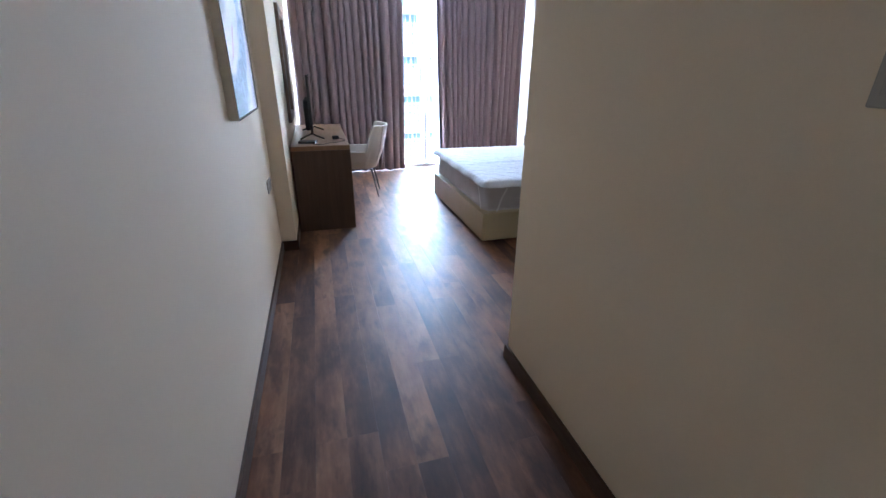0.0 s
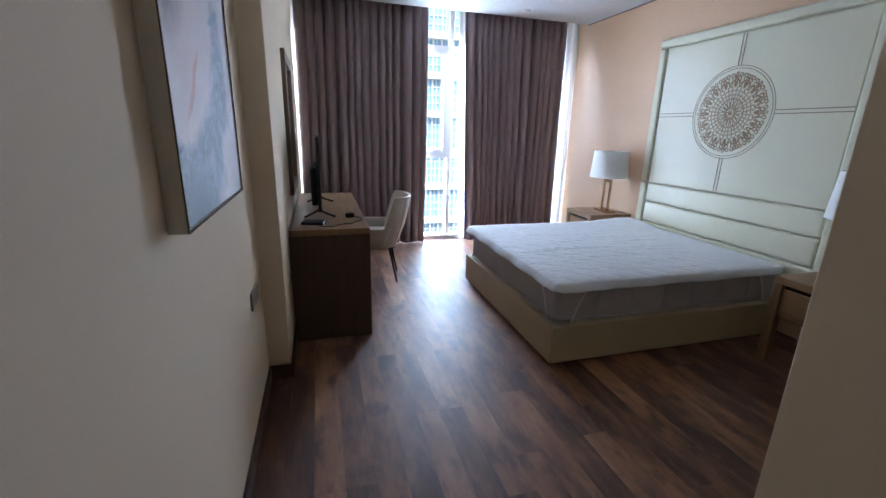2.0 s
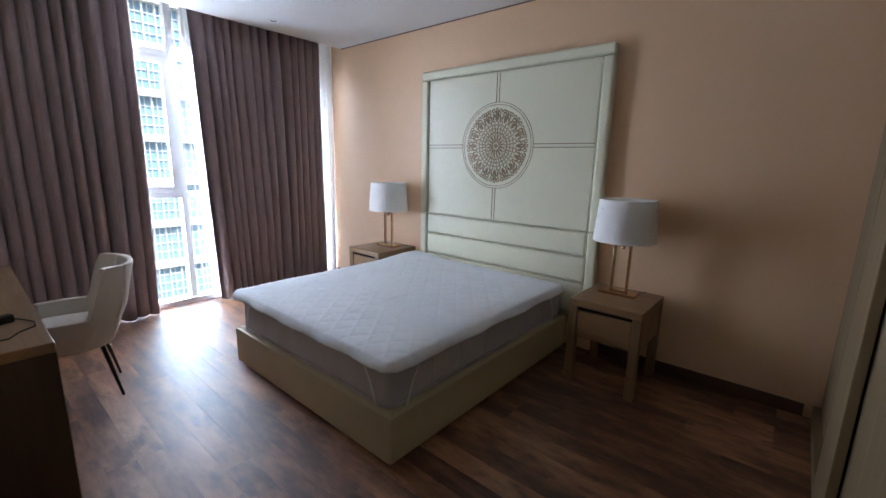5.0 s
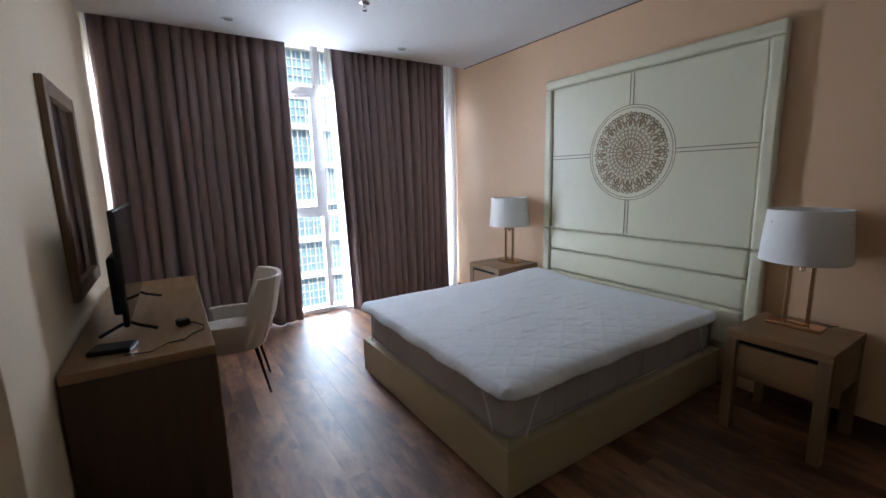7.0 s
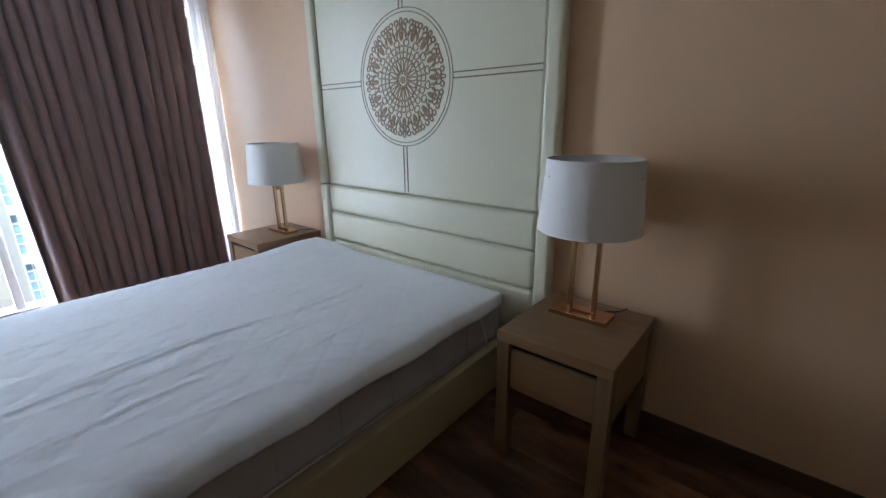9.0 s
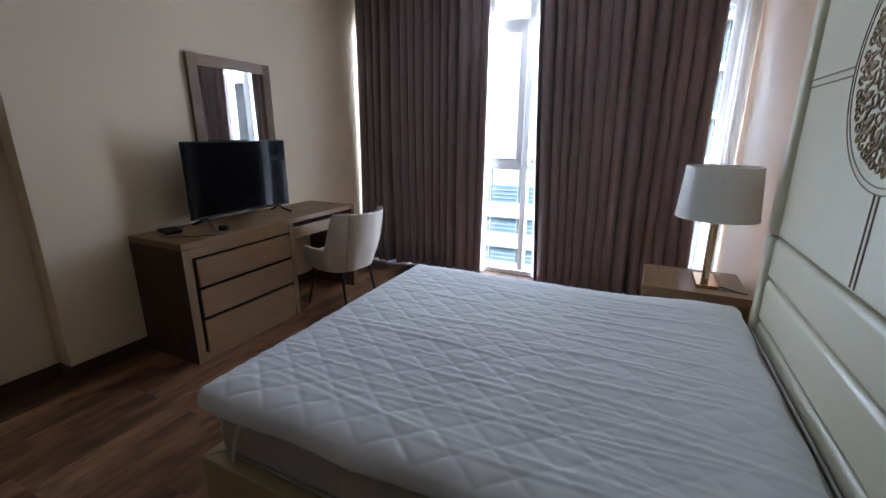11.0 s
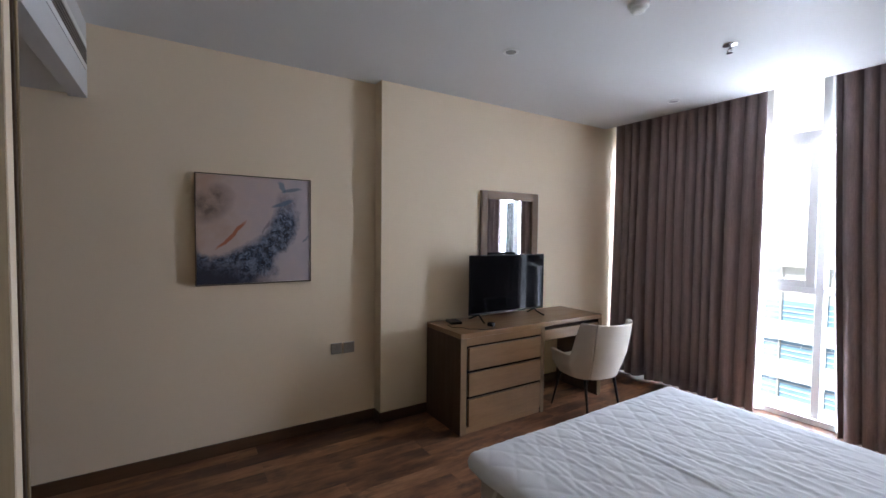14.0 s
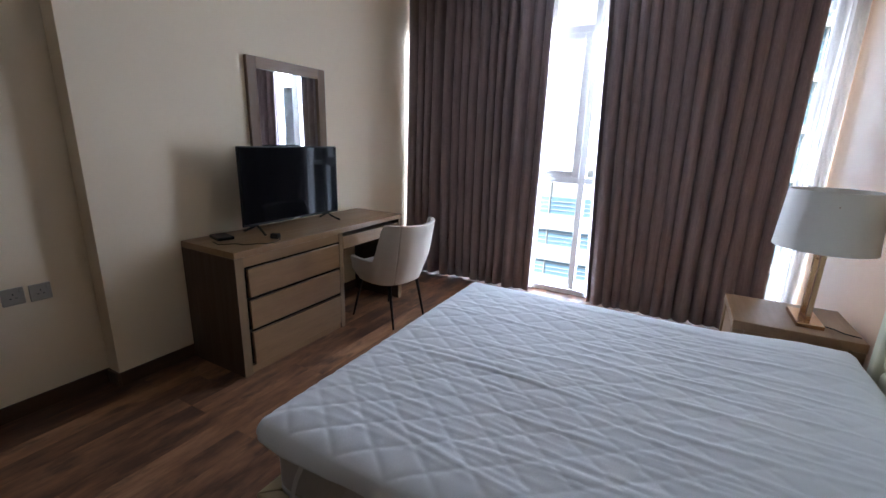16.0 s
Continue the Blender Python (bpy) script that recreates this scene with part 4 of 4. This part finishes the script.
def tub_chair():
    """Upholstered tub chair; it looks along -x, origin under the seat's middle."""
    c = thing("chair", 0.815, 1.665, 0.0, "cream upholstered tub chair with thin black metal legs", "chair", turn=-10)
    # seat cushion
    bm = bmesh.new()
    n = 40
    prof = [(0.90, 0.0), (1.0, 0.03), (1.0, 0.075), (0.93, 0.10), (0.6, 0.115), (0.0, 0.118)]

    def se(t, k, a=0.235, b=0.225, e=3.2):
        ct, st = math.cos(t), math.sin(t)
        r = (abs(ct) ** e + abs(st) ** e) ** (-1 / e)
        return k * a * r * ct, k * b * r * st

    rings = []
    for k, z in prof[:-1]:
        rings.append([bm.verts.new((*se(2 * math.pi * i / n, k), 0.365 + z)) for i in range(n)])
    top = bm.verts.new((0, 0, 0.365 + prof[-1][1]))
    for a, b in zip(rings, rings[1:]):
        for i in range(n):
            bm.faces.new((a[i], a[(i + 1) % n], b[(i + 1) % n], b[i]))
    for i in range(n):
        bm.faces.new((rings[-1][i], rings[-1][(i + 1) % n], top))
    bm.faces.new(rings[0][::-1])
    bmesh.ops.recalc_face_normals(bm, faces=bm.faces[:])
    smooth(part("seat", bm, CHAIRF, c), 60)

    # wrap-around back: outer and inner shells, high behind and low at the arms
    def shell(t0, t1, name, lab=""):
        bm = bmesh.new()
        m, rows = 30, 9
        def at(t, v, inner):
            f = max(0.0, min(1.0, (abs(t) - 0.96) / 0.24))
            f = f * f * (3 - 2 * f)
            topz = (0.825 + 0.012 * abs(t)) * (1 - f) + 0.550 * f
            lean = 0.085 * (1 - f) + 0.02 * f
            z = 0.345 + (topz - 0.345) * v
            th = 0.055 - 0.022 * v
            a, b = 0.262 - (th if inner else 0), 0.268 - (th if inner else 0)
            e = 2.7
            ct, st = math.cos(t), math.sin(t)
            r = (abs(ct) ** e + abs(st) ** e) ** (-1 / e)
            grow = 0.84 + 0.16 * min(1, v * 2.2)
            x, y = a * r * ct * grow, b * r * st * grow
            x += lean * v * max(ct, 0) * 1.0 + 0.02 * v * ct
            y += 0.03 * v * st
            return (x, y, z)
        out = [[bm.verts.new(at(t0 + (t1 - t0) * i / m, j / rows, False)) for i in range(m + 1)] for j in range(rows + 1)]
        inn = [[bm.verts.new(at(t0 + (t1 - t0) * i / m, j / rows, True)) for i in range(m + 1)] for j in range(rows + 1)]
        for i in range(m):
            for j in range(rows):
                bm.faces.new((out[j][i], out[j][i + 1], out[j + 1][i + 1], out[j + 1][i]))
                bm.faces.new((inn[j][i + 1], inn[j][i], inn[j + 1][i], inn[j + 1][i + 1]))
            bm.faces.new((out[rows][i], out[rows][i + 1], inn[rows][i + 1], inn[rows][i]))
            bm.faces.new((inn[0][i], inn[0][i + 1], out[0][i + 1], out[0][i]))
        for j in range(rows):
            bm.faces.new((out[j][0], out[j + 1][0], inn[j + 1][0], inn[j][0]))
            bm.faces.new((out[j + 1][m], out[j][m], inn[j][m], inn[j + 1][m]))
        bmesh.ops.recalc_face_normals(bm, faces=bm.faces[:])
        ob = part(name, bm, CHAIRF, c, lab)
        bv = ob.modifiers.new("soft_edge", "BEVEL")
        bv.width, bv.segments, bv.angle_limit = 0.012, 3, radians(50)
        return smooth(ob, 60)

    shell(-0.62, 0.62, "backrest")
    shell(-2.12, -0.628, "side_wing")
    shell(0.628, 2.12, "side_wing")
    for sx, sy, tx, ty in ((1, -1, 0.225, -0.175), (1, 1, 0.225, 0.175), (-1, -1, -0.225, -0.20), (-1, 1, -0.225, 0.20)):
        part("leg", tube([(0.15 * sx, 0.15 * sy, 0.37), (tx, ty, 0.0)], 0.014, 10, taper=(1.0, 0.55)), LEGM, c, "thin black tapered metal leg")
    return c


tub_chair()

# ---- picture, sockets, switches ----
pic = thing("picture", 0.0, -0.908, 1.183, "square abstract canvas in rose and dark blue, silver framed", "picture")
w2, ph = 0.374, 0.75
box("canvas", 0.004, 0.040, -w2 + 0.008, w2 - 0.008, 0.008, ph - 0.008, CANVAS, pic, 0, "abstract painted canvas")
for n, a, b, z0, z1 in (("frame_side", -w2, -w2 + 0.006, 0, ph), ("frame_side", w2 - 0.006, w2, 0, ph), ("frame_rail", -w2 + 0.006, w2 - 0.006, 0, 0.006), ("frame_rail", -w2 + 0.006, w2 - 0.006, ph - 0.006, ph)):
    box(n, 0.001, 0.043, a, b, z0, z1, SILVER, pic, 0.001)
    box("dark_lip", 0.0432, 0.046, a, b, z0, z1, WARDE, pic, 0)


def wall_plate(x, y, z, side, kind, mt, label):
    p = thing(kind, x, y, z, label, "socket" if kind == "wall_socket" else "switch", "wall plates" if kind == "wall_socket" else "")
    s = side
    lo, hi = sorted((s * 0.001, s * 0.010))
    box("plate", lo, hi, -0.043, 0.043, -0.043, 0.043, mt, p, 0.003)
    if kind == "wall_socket":
        for dy, dz, a, b in ((0, 0.012, 0.004, 0.008), (-0.011, -0.008, 0.007, 0.004), (0.011, -0.008, 0.007, 0.004)):
            lo, hi = sorted((s * 0.0102, s * 0.0108))
            box("pin_hole", lo, hi, dy - a / 2, dy + a / 2, dz - b / 2, dz + b / 2, GROOVE, p, 0)
        lo, hi = sorted((s * 0.0102, s * 0.014))
        box("rocker", lo, hi, 0.022, 0.034, 0.012, 0.030, mt, p, 0.002)
    else:
        lo, hi = sorted((s * 0.0102, s * 0.014))
        box("rocker", lo, hi, -0.028, -0.001, -0.024, 0.024, mt, p, 0.002)
        box("rocker", lo, hi, 0.001, 0.028, -0.024, 0.024, mt, p, 0.002)
    return p


wall_plate(0.0, -0.327, 0.632, 1, "wall_socket", SOCKET, "silver-grey wall socket above the baseboard")
wall_plate(0.0, -0.223, 0.628, 1, "wall_socket", SOCKET, "silver-grey blank-faced wall socket beside another")
wall_plate(XC, -3.05, 1.40, -1, "light_switch", SOCKET, "grey two-rocker light switch on the passage wall")
wall_plate(0.0, -2.835, 1.42, 1, "light_switch", WHITEP, "white light switch on the passage wall")

# ---- wardrobe ----


def wardrobe():
    w = thing("wardrobe", XC + 0.012, YF, 0.0, "built-in wardrobe with golden ash doors and dark recessed pulls", "wardrobe")
    L, T = XR - XC - 0.016, 2.365
    box("end_panel", 0.011, 0.030, -0.60, 0.017, 0, T, WARD, w, 0.003)
    box("end_trim", 0.0305, 0.050, -0.03, 0.012, 0, T, WARDE, w, 0.002)
    box("top_rail", 0.051, L, -0.05, 0.004, T - 0.03, T, WARD, w, 0.002)
    box("plinth", 0.051, L, -0.0515, -0.006, 0, 0.085, WARD, w, 0.002)
    # carcass coloured near-black so the door gaps look shaded
    box("carcass", 0.051, L, -0.60, -0.052, 0.0, T, GROOVE, w, 0)
    edges = [0.053, 0.415, 1.185, 1.60, L - 0.004]
    zt = T - 0.034
    z0, z1 = 0.40, 1.27        # ends of the finger pulls
    for i, (a, b) in enumerate(zip(edges, edges[1:])):
        if i % 2:
            # rear leaf, running behind its neighbours
            box("door", a - 0.04, min(b + 0.04, L - 0.004), -0.046, -0.041, 0.09, zt, WARD, w, 0.001, "golden ash sliding leaf")
            continue
        d = box("door", a + 0.003, b - 0.0205, -0.032, 0.0, 0.09, zt, WARD, w, 0.003, "golden ash sliding leaf")
        e = b - 0.020
        for za, zb in ((0.09, z0), (z1, zt)):
            part("edge_strip", prism(((e, -0.034), (e + 0.020, -0.034), (e + 0.020, -0.001), (e, 0.0005)), za, zb, 0.002, 2), WARDE, d, "dark brown door edge")
        grip = part("finger_pull", prism(((e, -0.020), (e + 0.004, -0.020), (e + 0.004, -0.001), (e, 0.0005)), z0 + 0.0305, z1 - 0.0305, 0.001, 2), WARDE, d, "dark recessed finger pull")
        box("pull_lip", e, e + 0.006, -0.027, -0.0205, z0 + 0.0305, z1 - 0.0305, WARD, grip, 0.001)
        # slanted ends of the pull
        for z, k in ((z1, -1), (z0, 1)):
            bm = bmesh.new()
            ring = [[bm.verts.new(c) for c in ((e, y, z), (e + 0.020, y, z), (e + 0.004, y, z + k * 0.030), (e, y, z + k * 0.030))] for y in (-0.034, -0.001)]
            bm.faces.new(ring[0])
            bm.faces.new(ring[1][::-1])
            for q in range(4):
                bm.faces.new((ring[0][q], ring[1][q], ring[1][(q + 1) % 4], ring[0][(q + 1) % 4]))
            bmesh.ops.recalc_face_normals(bm, faces=bm.faces[:])
            part("pull_end", bm, WARDE, grip)
    return w


wardrobe()

# ---- ceiling fittings ----


def downlight(x, y):
    d = thing("downlight", x, y, H, "small round recessed ceiling downlight, switched off", "downlight", "ceiling downlights")
    part("trim_ring", lathe([(0.052, -0.0005), (0.052, -0.004), (0.047, -0.007), (0.038, -0.006), (0.036, -0.0008)], 40), WHITEP, d)
    part("lens", lathe([(0.034, -0.0012), (0.034, -0.003), (0.01, -0.0035)], 32), LENS, d)
    return d


for xy in ((1.075, 0.50), (1.10, 2.40), (2.69, 2.45)):
    downlight(*xy)

sp = thing("sprinkler", 1.915, 1.57, H, "chrome fire sprinkler head under the ceiling", "sprinkler")
part("escutcheon", lathe([(0.04, -0.0005), (0.038, -0.006), (0.02, -0.012), (0.012, -0.014)], 32), CHROME, sp)
part("body", lathe([(0.010, -0.0145), (0.010, -0.028), (0.006, -0.03)], 20), CHROME, sp)
for s in (-1, 1):
    part("arm", tube([(s * 0.009, 0, -0.0285), (s * 0.014, 0, -0.04), (s * 0.004, 0, -0.052)], 0.002, 6), CHROME, sp)
part("deflector", lathe([(0.017, -0.0535), (0.017, -0.055), (0.004, -0.056)], 24), CHROME, sp)

sd = thing("smoke_detector", 1.875, 0.67, H, "white round smoke detector on the ceiling", "smoke detector")
part("base", lathe([(0.052, -0.0005), (0.052, -0.016), (0.046, -0.02)], 40), WHITEP, sd)
part("cap", lathe([(0.038, -0.0205), (0.036, -0.036), (0.024, -0.044), (0.006, -0.046)], 40), WHITEP, sd)

# ---- outside ----
gm = bmesh.new()
bmesh.ops.create_grid(gm, x_segments=2, y_segments=2, size=1500)
gr = part("ground", gm, CITY)
gr.location = (0, 0, -62)
setting(gr, "distant city ground far below the window", "ground")


def tower(name, x0, x1, y0, y1, z0, z1, storey, bay, band, label):
    """A block with floor bands, piers and recessed panes on the face that looks at the room."""
    b = thing(name, (x0 + x1) / 2, y0, z0, label, "building")
    W, D, T = x1 - x0, y1 - y0, z1 - z0
    box("wall", -W / 2, W / 2, 0.6, D, 0, T, FACADE, b, 0)
    n = int(T / storey)
    for k in range(n):
        z = k * storey
        box("floor_band", -W / 2, W / 2, -0.3, 0.599, z, z + band, FACADE, b, 0)
    nb = int(W / bay)
    bay = W / nb
    near = [k for k in range(n) if -25 < z0 + k * storey < 23]
    me = None
    for k in near:
        for i in range(nb):
            if me is None:
                ob = part("window", rbox(0.05, bay - 0.05, 0.45, 0.55, 0.0, storey - band, 0), BLUEGL, b)
                me = ob.data
            else:
                ob = new("window", me)
                ob.parent = b
            ob.location = (-W / 2 + i * bay, 0, k * storey + band)
    for i in range(nb + 1):
        box("pier", -W / 2 + i * bay - 0.035, -W / 2 + i * bay + 0.035, 0.05, 0.598, 0, T, FACADE, b, 0)
    for k in range(n):
        z = k * storey + band
        for q in (0.25, 0.5, 0.75):
            zc = z + (storey - band) * q
            box("glazing_bar", -W / 2, W / 2, 0.30, 0.44, zc - 0.03, zc + 0.03, FACADE, b, 0)
    for i in range(nb if bay < 1 else 0):
        x = -W / 2 + (i + 0.5) * bay
        box("mullion", x - 0.025, x + 0.025, 0.32, 0.45, 0, T, FACADE, b, 0)
    box("parapet", -W / 2, W / 2, -0.3, 0.6, T, T + 1.0, FACADE, b, 0)
    return b


tower("apartment_tower", 4.2, 20.0, 38, 56, -62, 70, 3.4, 0.83, 0.55, "white apartment tower with blue glass seen outside")
tower("office_block", -26.0, -3.0, 46, 66, -62, -1.2, 3.6, 3.2, 1.7, "lower white building with ribbon windows seen outside")

hz, hn, hb_ = mat_base("hazy_sky")
hb_.inputs["Base Color"].default_value = (0, 0, 0, 1)
hazy = coords(hn)
hn.links.new(ramp(hn, noise_tex(hn, hazy, 0.004, 3), [(0.3, (0.86, 0.93, 1.0)), (0.7, (0.97, 0.98, 1.0))]), hb_.inputs["Emission Color"])
hb_.inputs["Emission Strength"].default_value = 1.3
bd = bmesh.new()
for k in range(25):
    a = radians(-60 + 5 * k)
    for z in (-62, 420):
        bd.verts.new((600 * math.sin(a), 600 * math.cos(a), z))
bd.verts.ensure_lookup_table()
for k in range(24):
    bd.faces.new((bd.verts[2 * k], bd.verts[2 * k + 1], bd.verts[2 * k + 3], bd.verts[2 * k + 2]))
setting(part("backdrop", bd, hz), "bright hazy white sky far outside the window", "sky")

# ---- floor planks ----
setting(box("floor", -0.1, XR + 0.1, YB, YW + 0.1, -0.12, -0.004, UNDER, bev=0), "dark walnut plank floor with a satin sheen", "floor")
fl = bpy.data.objects["floor"]


def planks():
    rng = random.Random(11)
    pw, pl = 0.127, 1.22
    meshes = {}

    def put(x, y, w, l):
        key = (round(w, 3), round(l, 3))
        if key not in meshes:
            bm = rbox(0.0001, w - 0.0001, 0.0001, l - 0.0001, -0.0035, 0.0, 0)
            bmesh.ops.bevel(bm, geom=[e for e in bm.edges if all(v.co.z > -0.001 for v in e.verts)], offset=0.0003, segments=1, affect="EDGES")
            me = bpy.data.meshes.new("plank")
            bm.to_mesh(me)
            bm.free()
            me.materials.append(FLOOR)
            meshes[key] = me
        ob = new("plank", meshes[key])
        ob.parent = fl
        ob.location = (x, y, 0)

    x = 0.0
    while x < XR - 0.01:
        w = min(pw, XR - x)
        y0 = YB if x < XC else -1.90
        y = y0 - rng.choice((0.0, 0.2, 0.4, 0.6, 0.8, 1.0))
        while y < YW - 0.03:
            a, b = max(y, y0), min(y + pl, YW - 0.03)
            if b - a > 0.02:
                put(x, a, w, b - a)
            y += pl
        x += w


planks()
